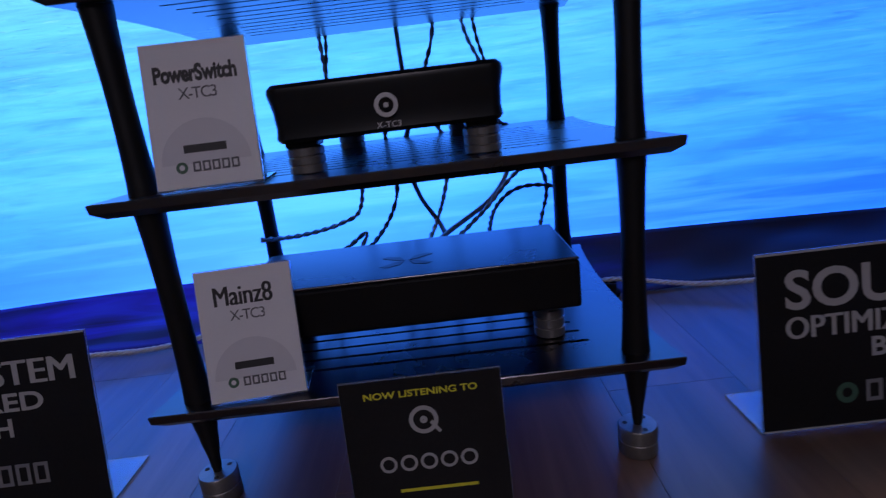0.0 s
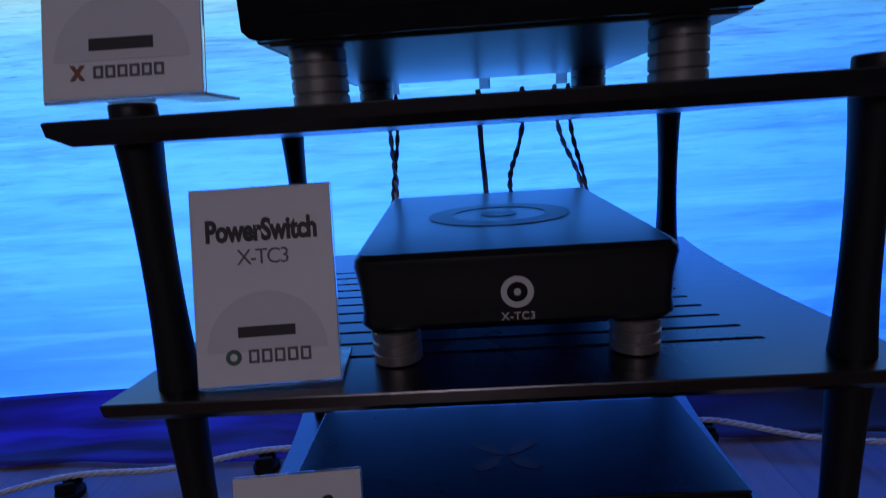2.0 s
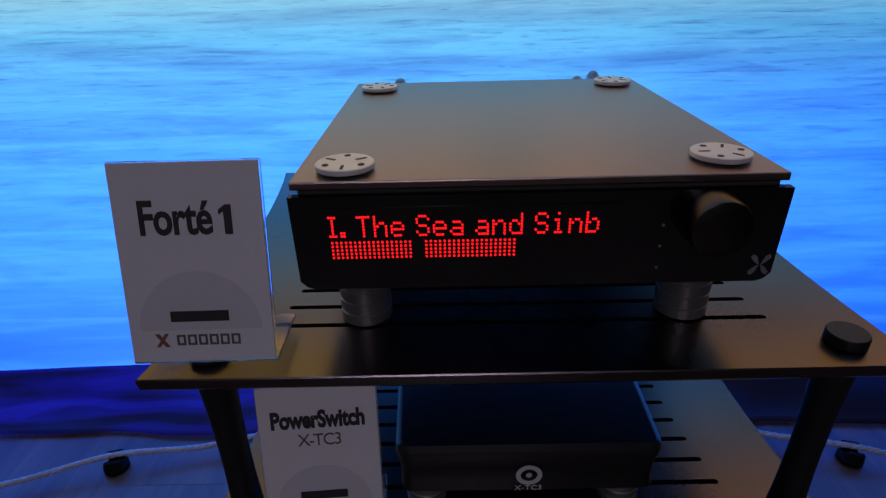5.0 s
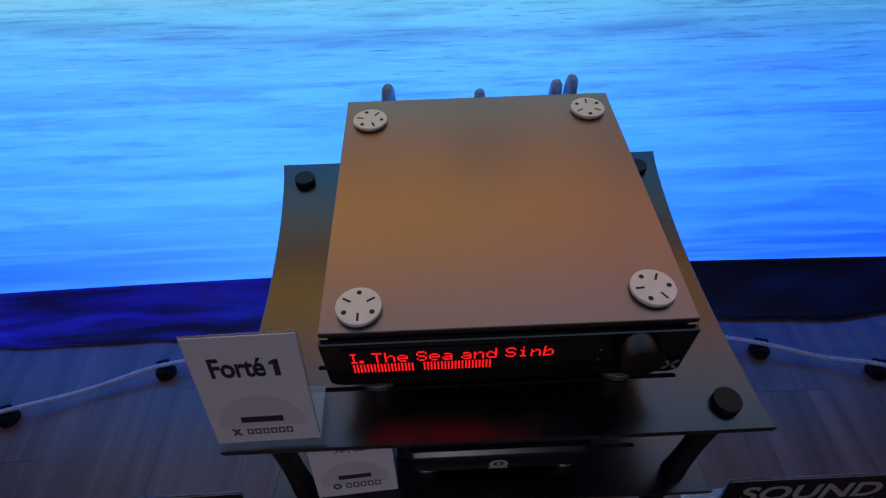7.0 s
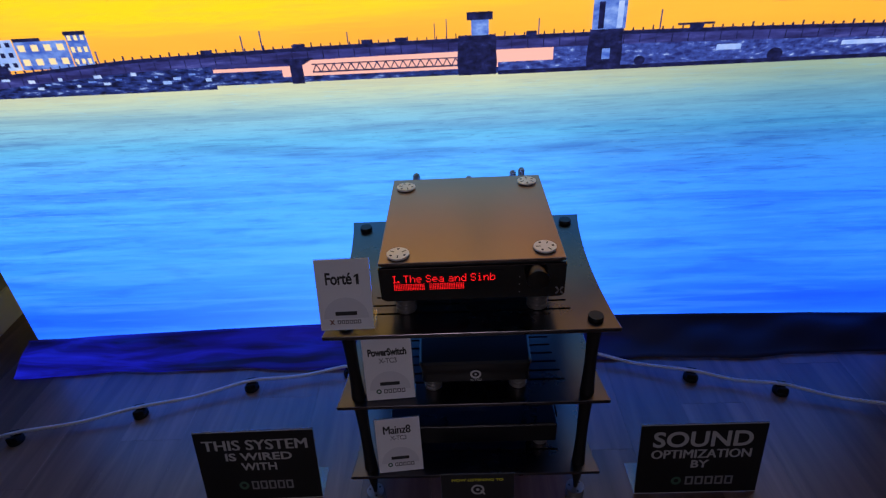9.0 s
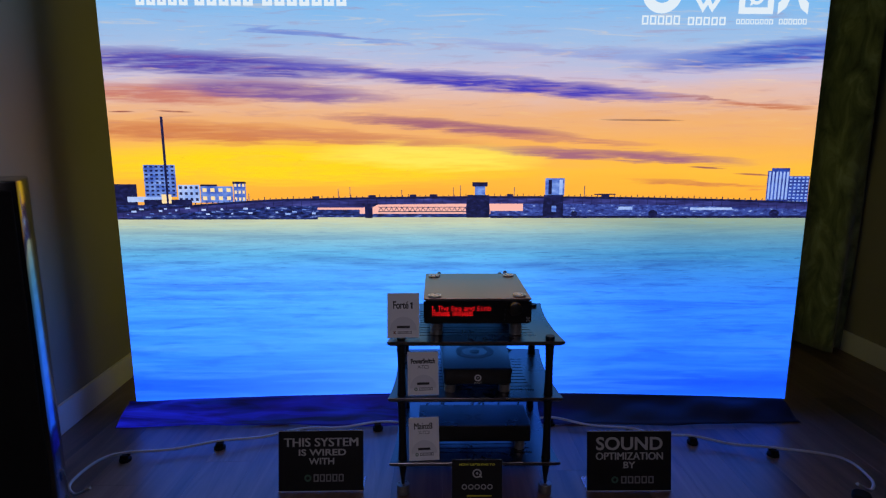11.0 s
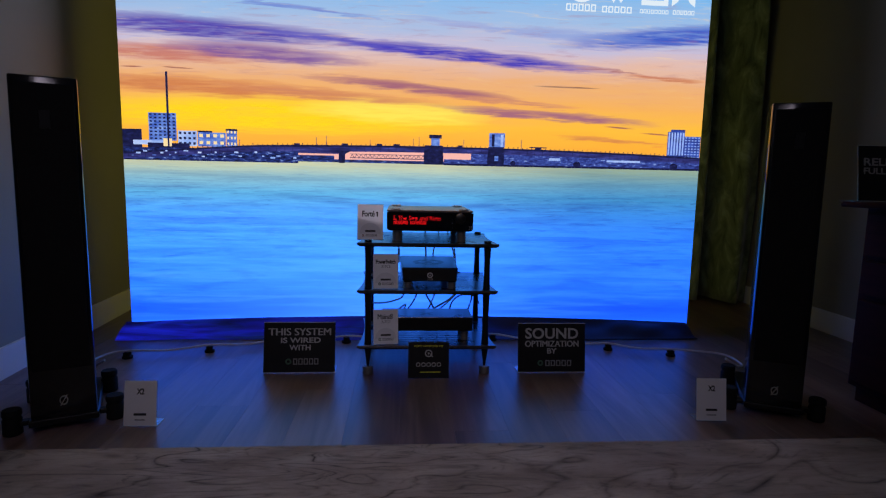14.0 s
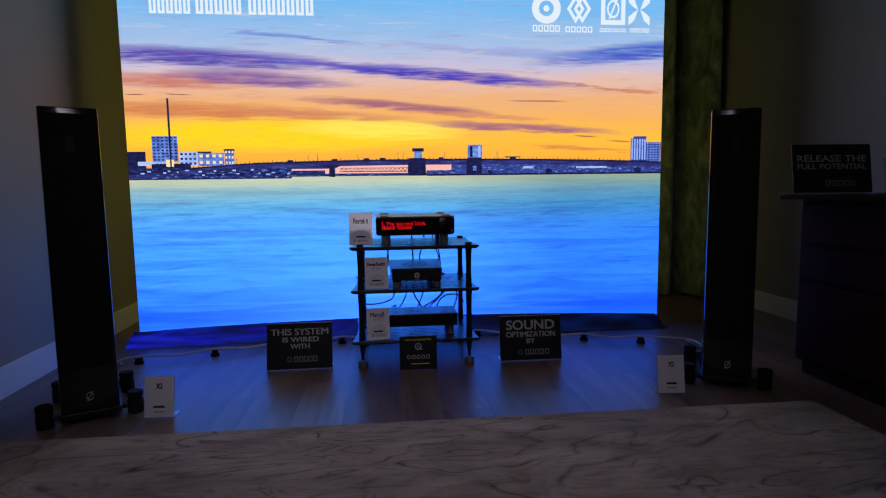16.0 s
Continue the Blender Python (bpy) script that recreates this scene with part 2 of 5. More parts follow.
SIGN_BLACK = surface("black_printed_sign", (0.008, 0.008, 0.009), (0.016, 0.016, 0.017), 0.34, 0.44, 0.0, 5, 200, bump=0.02, depth=0.0002, spec=0.3)
SIGN_WHITE = surface("white_sign_ink", (0.42, 0.42, 0.42), (0.5, 0.5, 0.5), 0.45)
SIGN_GREY = surface("silver_sign_ink", (0.2, 0.2, 0.21), (0.28, 0.28, 0.29), 0.45)
SIGN_YELLOW = surface("yellow_sign_ink", (0.75, 0.7, 0.04), (0.85, 0.8, 0.06), 0.45)
LOGO_GREY = surface("silver_logo", (0.6, 0.6, 0.6), (0.7, 0.7, 0.7), 0.45, 0.55, 0.0)
RED_DOT = glow("red_display_dots", lin(255, 22, 28), 1.25)
CABLE_DARK = surface("dark_braided_cable", (0.05, 0.045, 0.06), (0.09, 0.08, 0.1), 0.5, 0.6, 0.0, 60, 400)
CABLE_GREY = surface("grey_twisted_cable", (0.3, 0.28, 0.32), (0.5, 0.47, 0.52), 0.4, 0.5, 0.0, 60, 400)
CABLE_WHITE = surface("white_twisted_cable", (0.45, 0.43, 0.43), (0.62, 0.6, 0.6), 0.4, 0.5, 0.0, 60, 400)
SLEEVE = surface("pale_plastic_sleeve", (0.42, 0.44, 0.52), (0.58, 0.6, 0.68), 0.3, 0.45, 0.0, 40, 300)
SLEEVE.node_tree.nodes["Principled BSDF"].inputs["Transmission Weight"].default_value = 0.65
RUBBER = surface("black_rubber", (0.005, 0.005, 0.005), (0.01, 0.01, 0.01), 0.7, spec=0.2)
BASE_WHITE = surface("painted_baseboard", (0.74, 0.72, 0.66), (0.82, 0.8, 0.74), 0.4, 0.55, 0.0, 3, 80, bump=0.05)
CEIL_WHITE = surface("ceiling_paint", (0.42, 0.42, 0.42), (0.48, 0.48, 0.48), 0.8, 0.9, 0.0, 2, 90)
CHEST_WOOD = surface("dark_red_brown_wood", (0.03, 0.009, 0.008), (0.06, 0.016, 0.012), 0.6, 0.7, 0.0, 4, 60, (12, 1, 12), bump=0.08, depth=0.0005, spec=0.06)


def wallpaper():
    m, nt, p = nodes_of("woven_wallpaper")
    v = coords(nt)
    n1, n2 = noise_node(nt, v, 1.3, 4), noise_node(nt, coords(nt, (260, 260, 60)), 1.0, 3)
    nt.links.new(mix_node(nt, n1, (0.27, 0.25, 0.195), (0.34, 0.32, 0.255)), p.inputs["Base Color"])
    p.inputs["Roughness"].default_value = 0.75
    bump_node(nt, p, n2, 0.35, 0.0015)
    return m


def velvet():
    m, nt, p = nodes_of("crushed_green_velvet")
    n1 = noise_node(nt, coords(nt, (1, 1, 0.5)), 9, 6, 0.6, 1.2)
    n2 = noise_node(nt, coords(nt), 300, 2)
    nt.links.new(ramp_node(nt, n1, [(0.3, (0.055, 0.075, 0.038)), (0.52, (0.2, 0.25, 0.13)), (0.72, (0.4, 0.47, 0.27))]), p.inputs["Base Color"])
    p.inputs["Roughness"].default_value = 0.8
    p.inputs["Sheen Weight"].default_value = 0.5
    bump_node(nt, p, math_node(nt, "ADD", n1, math_node(nt, "MULTIPLY", n2, 0.15)), 0.5, 0.006)
    return m


def floor_wood():
    m, nt, p = nodes_of("laminate_plank")
    info = nt.nodes.new("ShaderNodeObjectInfo")
    mp = coords(nt, (9, 0.7, 9))
    off = nt.nodes.new("ShaderNodeVectorMath")
    off.operation = "ADD"
    comb = nt.nodes.new("ShaderNodeCombineXYZ")
    nt.links.new(math_node(nt, "MULTIPLY", info.outputs["Random"], 37.0), comb.inputs[1])
    nt.links.new(mp, off.inputs[0])
    nt.links.new(comb.outputs[0], off.inputs[1])
    grain = noise_node(nt, off.outputs[0], 2.0, 4, 0.55, 0.9)
    fine = noise_node(nt, off.outputs[0], 9, 2, 0.5, 0.3)
    base = ramp_node(nt, grain, [(0.28, (0.095, 0.054, 0.039)), (0.5, (0.165, 0.1, 0.075)), (0.74, (0.24, 0.155, 0.115))])
    tone = math_node(nt, "MULTIPLY_ADD", info.outputs["Random"], 0.5, 0.72)
    dark = nt.nodes.new("ShaderNodeMix")
    dark.data_type, dark.blend_type = "RGBA", "MULTIPLY"
    dark.inputs[0].default_value = 1.0
    nt.links.new(base, dark.inputs[6])
    nt.links.new(tone, dark.inputs[7])
    nt.links.new(dark.outputs[2], p.inputs["Base Color"])
    nt.links.new(math_node(nt, "MULTIPLY_ADD", fine, 0.04, 0.31), p.inputs["Roughness"])
    p.inputs["Specular IOR Level"].default_value = 0.7
    bump_node(nt, p, grain, 0.04, 0.001)
    return m


def rug_pile():
    m, nt, p = nodes_of("swirled_rug_pile")
    v = coords(nt, (0.75, 1.9, 1))
    sep = nt.nodes.new("ShaderNodeSeparateXYZ")
    nt.links.new(v, sep.inputs[0])
    warp = math_node(nt, "ADD", noise_node(nt, v, 1.15, 2.5, 0.5, 1.5), math_node(nt, "MULTIPLY", sep.outputs["Y"], 0.22))
    bands = math_node(nt, "FRACT", math_node(nt, "MULTIPLY", warp, 9.5))
    line = math_node(nt, "SUBTRACT", 1.0, math_node(nt, "MULTIPLY", math_node(nt, "ABSOLUTE", math_node(nt, "SUBTRACT", bands, 0.5)), 2.0))
    line = math_node(nt, "POWER", line, 6.0)
    broken = noise_node(nt, v, 6, 5, 0.65, 0.6)
    line = math_node(nt, "MULTIPLY", line, math_node(nt, "MULTIPLY_ADD", broken, 3.2, -1.1, clamp=True))
    thin = math_node(nt, "FRACT", math_node(nt, "MULTIPLY", warp, 30.0))
    thin = math_node(nt, "SUBTRACT", 1.0, math_node(nt, "MULTIPLY", math_node(nt, "ABSOLUTE", math_node(nt, "SUBTRACT", thin, 0.5)), 2.0))
    thin = math_node(nt, "MULTIPLY", math_node(nt, "POWER", thin, 3.0), math_node(nt, "MULTIPLY_ADD", noise_node(nt, v, 11, 5, 0.7, 0.5), 4.0, -1.9, clamp=True))
    line = math_node(nt, "MAXIMUM", line, math_node(nt, "MULTIPLY", thin, 0.8))
    patch = noise_node(nt, v, 2.3, 6, 0.6, 1.0)
    pile = noise_node(nt, coords(nt), 420, 3)
    base = ramp_node(nt, patch, [(0.3, (0.28, 0.215, 0.168)), (0.5, (0.48, 0.378, 0.3)), (0.7, (0.66, 0.54, 0.43))])
    base = mix_node(nt, math_node(nt, "MULTIPLY", line, 0.97), base, (0.03, 0.022, 0.022))
    spot = math_node(nt, "MULTIPLY_ADD", noise_node(nt, coords(nt, (1, 2.4, 1)), 4.2, 4, 0.6, 0.8), 9.0, -5.9, clamp=True)
    base = mix_node(nt, spot, base, (0.07, 0.056, 0.052))
    fibre = math_node(nt, "MULTIPLY_ADD", noise_node(nt, coords(nt, (5, 38, 1), (0, 0, 4)), 1.0, 6, 0.7, 1.6), 4.5, -2.3, clamp=True)
    base = mix_node(nt, math_node(nt, "MULTIPLY", fibre, 0.6), base, (0.12, 0.09, 0.078))
    base = mix_node(nt, math_node(nt, "MULTIPLY", pile, 0.35), base, (0.1, 0.085, 0.075))
    nt.links.new(base, p.inputs["Base Color"])
    p.inputs["Roughness"].default_value = 0.95
    p.inputs["Specular IOR Level"].default_value = 0.15
    bump_node(nt, p, math_node(nt, "ADD", pile, math_node(nt, "MULTIPLY", line, -0.6)), 0.5, 0.003)
    return m


WALLPAPER, VELVET, PLANK, RUG = wallpaper(), velvet(), floor_wood(), rug_pile()


def acrylic():
    m, nt, p = nodes_of("clear_acrylic")
    p.inputs["Base Color"].default_value = (0.9, 0.94, 0.97, 1)
    p.inputs["Roughness"].default_value = 0.05
    p.inputs["IOR"].default_value = 1.49
    p.inputs["Transmission Weight"].default_value = 0.9
    return m


ACRYLIC = acrylic()
HORIZON = 0.905          # height of the shore line in the printed picture


def picture():
    """The lit fabric print: sunset sky with streaked clouds above, rippled water below."""
    m, nt, p = nodes_of("backlit_print")
    tc = nt.nodes.new("ShaderNodeTexCoord")
    sep = nt.nodes.new("ShaderNodeSeparateXYZ")
    nt.links.new(tc.outputs["Object"], sep.inputs[0])
    x, z = sep.outputs["X"], sep.outputs["Z"]
    # sky
    streak = noise_node(nt, coords(nt, (1.1, 1, 9), (0, 3.5, 0)), 1.6, 6, 0.6, 0.5)
    wisp = noise_node(nt, coords(nt, (3, 1, 40), (0, 3, 0)), 1.5, 4, 0.6, 0.3)
    zs = math_node(nt, "ADD", z, math_node(nt, "MULTIPLY_ADD", streak, 0.16, -0.08))
    t = math_node(nt, "MULTIPLY_ADD", zs, 1.0, -0.9, clamp=True)
    sky = ramp_node(nt, t, [(0.0, lin(251, 168, 78)), (0.08, lin(253, 174, 54)), (0.2, lin(254, 190, 58)), (0.31, lin(247, 178, 88)),
                            (0.42, lin(236, 175, 120)), (0.52, lin(224, 186, 174)), (0.6, lin(198, 188, 212)), (0.72, lin(160, 188, 226)), (0.92, lin(116, 182, 236))])
    jx = math_node(nt, "MULTIPLY_ADD", streak, 0.3, -0.15)
    jz = math_node(nt, "MULTIPLY_ADD", wisp, 0.06, -0.03)
    clouds = [  # centre x, z, half length, half height, slope, colour, weight
        (-0.75, 1.13, 1.15, 0.105, -0.01, lin(255, 214, 20), 1.0),
        (-0.15, 1.16, 0.55, 0.07, -0.03, lin(255, 232, 92), 0.8),
        (-1.15, 1.26, 0.85, 0.05, -0.03, lin(204, 118, 70), 0.85),
        (-0.45, 1.235, 0.6, 0.03, -0.05, lin(206, 130, 92), 0.8),
        (-1.25, 1.415, 0.5, 0.05, -0.03, lin(196, 112, 96), 0.85),
        (-0.8, 1.425, 0.55, 0.05, -0.06, lin(122, 86, 156), 0.95),
        (-1.1, 1.535, 0.85, 0.062, -0.05, lin(84, 72, 172), 1.0),
        (-0.45, 1.5, 0.45, 0.022, -0.1, lin(96, 92, 190), 0.8),
        (0.2, 1.452, 0.85, 0.042, -0.075, lin(70, 62, 182), 1.0),
        (-0.6, 1.645, 0.42, 0.013, -0.1, lin(104, 126, 206), 0.8),
        (0.2, 1.6, 0.4, 0.02, -0.1, lin(150, 160, 212), 0.6),
        (1.28, 1.58, 0.62, 0.062, 0.09, lin(58, 92, 196), 1.0),
        (0.75, 1.57, 0.5, 0.03, -0.03, lin(128, 150, 214), 0.6),
        (-0.05, 1.285, 0.6, 0.029, -0.075, lin(152, 88, 118), 0.9),
        (0.35, 1.235, 0.5, 0.018, -0.06, lin(190, 118, 110), 0.7),
        (0.62, 1.165, 0.66, 0.028, -0.05, lin(152, 92, 126), 0.9),
        (0.72, 1.311, 0.16, 0.005, -0.01, lin(128, 88, 80), 0.9),
        (0.95, 1.4, 0.2, 0.008, -0.05, lin(170, 110, 110), 0.8),
        (1.22, 1.372, 0.22, 0.013, -0.06, lin(196, 112, 76), 0.9),
        (1.02, 1.114, 0.1, 0.005, -0.05, lin(150, 84, 90), 0.9),
        (1.25, 1.085, 0.09, 0.005, -0.05, lin(160, 88, 84), 0.9),
        (1.0, 1.045, 0.38, 0.012, -0.05, lin(206, 122, 76), 0.8),
        (-1.42, 1.342, 0.07, 0.004, 0.0, lin(140, 62, 60), 0.9),
        (-1.22, 1.343, 0.09, 0.004, -0.04, lin(140, 62, 60), 0.9),
    ]
    for cx, cz, rx, rz, slope, colour, weight in clouds:
        dx = math_node(nt, "ADD", math_node(nt, "SUBTRACT", x, cx), jx)
        dz = math_node(nt, "SUBTRACT", math_node(nt, "SUBTRACT", math_node(nt, "ADD", z, jz if rz > 0.007 else 0.0), cz), math_node(nt, "MULTIPLY", dx, slope))
        d = math_node(nt, "ADD", math_node(nt, "POWER", math_node(nt, "ABSOLUTE", math_node(nt, "DIVIDE", dx, rx)), 2.0),
                      math_node(nt, "POWER", math_node(nt, "ABSOLUTE", math_node(nt, "DIVIDE", dz, rz)), 2.0))
        soft = math_node(nt, "SUBTRACT", 1.0, d, clamp=True)
        soft = math_node(nt, "MULTIPLY", math_node(nt, "MULTIPLY", soft, 1.25, clamp=True), math_node(nt, "MULTIPLY_ADD", wisp, 1.8, 0.0, clamp=True))
        sky = mix_node(nt, math_node(nt, "MULTIPLY", soft, weight), sky, colour)
    # thin broken streaks over the whole sky, lit and shaded
    veil = noise_node(nt, coords(nt, (1.6, 1, 22), (0, 4, 0)), 1.9, 7, 0.68, 0.7)
    high = math_node(nt, "MULTIPLY_ADD", z, 4.0, -4.55, clamp=True)
    sky = mix_node(nt, math_node(nt, "MULTIPLY", math_node(nt, "MULTIPLY_ADD", veil, 6.0, -3.3, clamp=True), math_node(nt, "MULTIPLY", high, 0.42)), sky, lin(168, 110, 132))
    sky = mix_node(nt, math_node(nt, "MULTIPLY", math_node(nt, "MULTIPLY_ADD", veil, -6.0, 2.6, clamp=True), math_node(nt, "MULTIPLY", high, 0.4)), sky, lin(255, 216, 150))
    # water
    d = math_node(nt, "SUBTRACT", HORIZON + 0.02, z)
    far = math_node(nt, "DIVIDE", 1.0, math_node(nt, "ADD", d, 0.1))
    u = math_node(nt, "MULTIPLY", math_node(nt, "MULTIPLY", x, math_node(nt, "ADD", math_node(nt, "MULTIPLY", far, 0.35), 1.0)), 1.0)
    comb = nt.nodes.new("ShaderNodeCombineXYZ")
    nt.links.new(u, comb.inputs[0])
    nt.links.new(math_node(nt, "MULTIPLY", far, 3.6), comb.inputs[1])
    ripple = noise_node(nt, comb.outputs[0], 2.6, 6, 0.62, 0.35)
    comb2 = nt.nodes.new("ShaderNodeCombineXYZ")
    nt.links.new(math_node(nt, "MULTIPLY", x, 0.75), comb2.inputs[0])
    nt.links.new(math_node(nt, "MULTIPLY", z, 15.0), comb2.inputs[1])
    swell = noise_node(nt, comb2.outputs[0], 1.5, 5, 0.6, 0.5)
    w = math_node(nt, "DIVIDE", d, HORIZON)
    water = ramp_node(nt, w, [(0.0, lin(226, 214, 160)), (0.06, lin(192, 206, 178)), (0.12, lin(142, 194, 210)), (0.2, lin(98, 182, 232)), (0.3, lin(82, 174, 244)),
                              (0.42, lin(72, 170, 250)), (0.62, lin(66, 164, 251)), (0.76, lin(54, 150, 249)), (0.87, lin(36, 121, 244)), (0.94, lin(46, 138, 248)), (1.0, lin(64, 168, 253))])
    deep = ramp_node(nt, w, [(0.0, lin(206, 200, 156)), (0.1, lin(120, 160, 180)), (0.2, lin(54, 104, 178)), (0.5, lin(26, 99, 218)), (0.8, lin(14, 76, 216)), (1.0, lin(10, 66, 208))])
    dark = math_node(nt, "ADD", math_node(nt, "MULTIPLY_ADD", ripple, 4.6, -2.4, clamp=True), math_node(nt, "MULTIPLY_ADD", swell, 3.6, -1.65, clamp=True), clamp=True)
    calm = math_node(nt, "MULTIPLY_ADD", w, -1.15, 1.05, clamp=True)     # the near water is smoother
    water = mix_node(nt, math_node(nt, "MULTIPLY", dark, math_node(nt, "MULTIPLY_ADD", calm, 0.5, 0.32)), water, deep)
    hi = math_node(nt, "MULTIPLY_ADD", swell, -4.0, 2.0, clamp=True)
    water = mix_node(nt, math_node(nt, "MULTIPLY", hi, math_node(nt, "MULTIPLY", w, 0.5, clamp=True)), water, lin(110, 204, 255))
    fine = noise_node(nt, coords(nt, (7, 1, 110), (0, 0.4, 0)), 1.0, 6, 0.72, 0.8)
    fine = math_node(nt, "MULTIPLY_ADD", fine, 4.0, -1.9, clamp=True)
    water = mix_node(nt, math_node(nt, "MULTIPLY", fine, math_node(nt, "MULTIPLY_ADD", calm, 0.3, 0.2)), water, deep)
    glint = noise_node(nt, coords(nt, (9, 1, 130), (0, -0.3, 0)), 1.3, 5, 0.7, 0.7)
    glint = math_node(nt, "MULTIPLY_ADD", glint, 5.0, -2.75, clamp=True)
    water = mix_node(nt, math_node(nt, "MULTIPLY", glint, math_node(nt, "MULTIPLY", calm, 0.4)), water, lin(150, 218, 250))
    comb3 = nt.nodes.new("ShaderNodeCombineXYZ")
    nt.links.new(math_node(nt, "MULTIPLY", u, 2.2), comb3.inputs[0])
    nt.links.new(math_node(nt, "MULTIPLY", far, 7.0), comb3.inputs[1])
    dash = math_node(nt, "MULTIPLY_ADD", noise_node(nt, comb3.outputs[0], 4.0, 5, 0.65, 0.4), 8.0, -4.7, clamp=True)
    band = math_node(nt, "MULTIPLY", math_node(nt, "MULTIPLY_ADD", w, 14.0, -1.2, clamp=True), math_node(nt, "MULTIPLY_ADD", w, -2.6, 1.6, clamp=True))
    water = mix_node(nt, math_node(nt, "MULTIPLY", math_node(nt, "MULTIPLY", dash, band), 0.75), water, lin(34, 84, 150))
    # the picture's water is palest left of the middle and deepens towards the east bank
    east = math_node(nt, "MULTIPLY_ADD", x, 1.3, -0.12, clamp=True)
    water = mix_node(nt, math_node(nt, "MULTIPLY", east, 0.95), water, mix_node(nt, 1.0, water, (0.46, 0.62, 0.75), "MULTIPLY"))
    west = math_node(nt, "MULTIPLY", math_node(nt, "MULTIPLY_ADD", x, -1.6, -0.5, clamp=True), math_node(nt, "MULTIPLY_ADD", w, 3.0, -1.7, clamp=True))
    water = mix_node(nt, math_node(nt, "MULTIPLY", west, 0.55), water, mix_node(nt, 1.0, water, (0.4, 0.55, 0.85), "MULTIPLY"))
    pale = math_node(nt, "SUBTRACT", 1.0, math_node(nt, "MULTIPLY", math_node(nt, "ABSOLUTE", math_node(nt, "ADD", x, 0.3)), 1.1), clamp=True)
    water = mix_node(nt, math_node(nt, "MULTIPLY", pale, math_node(nt, "MULTIPLY", w, 0.38, clamp=True)), water, lin(100, 198, 255))
    # blue of the lower water doubled, added so that reflected light turns bluer
    water = mix_node(nt, math_node(nt, "MULTIPLY_ADD", w, 2.4, -0.5, clamp=True), water, mix_node(nt, 1.0, water, (0.95, 0.96, 2.0), "MULTIPLY"))
    weave = noise_node(nt, coords(nt, (900, 1, 900)), 1.0, 1)
    both = mix_node(nt, math_node(nt, "MULTIPLY_ADD", math_node(nt, "SUBTRACT", z, HORIZON), 400.0, 0.5, clamp=True), water, sky)
    both = mix_node(nt, math_node(nt, "MULTIPLY", weave, 0.08), both, (0.0, 0.0, 0.0))
    nt.links.new(both, p.inputs["Emission Color"])
    p.inputs["Emission Strength"].default_value = 1.1
    p.inputs["Base Color"].default_value = (0.1, 0.1, 0.12, 1)
    p.inputs["Roughness"].default_value = 0.8
    return m


PICTURE = picture()


def back_glow():
    """Light leaking through the backing cloth, dimmed towards +x to darken the east wall."""
    m = glow("screen_back_glow", (0.24, 0.215, 0.048), 1.0)
    nt = m.node_tree
    sep = nt.nodes.new("ShaderNodeSeparateXYZ")
    nt.links.new(coords(nt), sep.inputs[0])
    nt.links.new(math_node(nt, "MULTIPLY_ADD", sep.outputs["X"], -0.25, 1.0), nt.nodes["Principled BSDF"].inputs["Emission Strength"])
    return m


BACK_GLOW = back_glow()


def shore_print(name, a, b, c, scale=(40, 1, 70)):
    m, nt, p = nodes_of(name)
    n = noise_node(nt, coords(nt, scale), 1.0, 4, 0.7)
    nt.links.new(ramp_node(nt, n, [(0.4, a), (0.58, b), (0.68, c)]), p.inputs["Emission Color"])
    p.inputs["Emission Strength"].default_value = 1.0
    p.inputs["Base Color"].default_value = (0.02, 0.02, 0.03, 1)
    p.inputs["Roughness"].default_value = 0.8
    return m


NAVY = shore_print("navy_print", lin(18, 20, 52), lin(30, 34, 84), lin(44, 50, 110))
SHORE = shore_print("shore_print", lin(16, 18, 50), lin(44, 62, 140), lin(150, 176, 236), (26, 1, 90))
SHORE_EAST = shore_print("east_shore_print", lin(34, 40, 104), lin(66, 88, 178), lin(176, 200, 245), (30, 1, 80))
FACADE_DEEP = shore_print("deep_blue_facade_print", lin(34, 52, 140), lin(52, 84, 188), lin(80, 116, 216), (14, 1, 30))
DECK = shore_print("bridge_print", lin(36, 36, 86), lin(56, 60, 132), lin(80, 84, 160), (8, 1, 60))
FACADE_BLUE = shore_print("blue_facade_print", lin(60, 92, 190), lin(112, 146, 226), lin(150, 178, 240), (14, 1, 30))
FACADE_PALE = shore_print("pale_facade_print", lin(140, 172, 240), lin(178, 200, 250), lin(206, 220, 255), (10, 1, 10))
PINK_SKY = glow("pink_gap_print", lin(255, 188, 176))
CREAM = glow("cream_print", lin(255, 226, 170))
TITLE_WHITE = glow("white_title_print", lin(228, 240, 250))


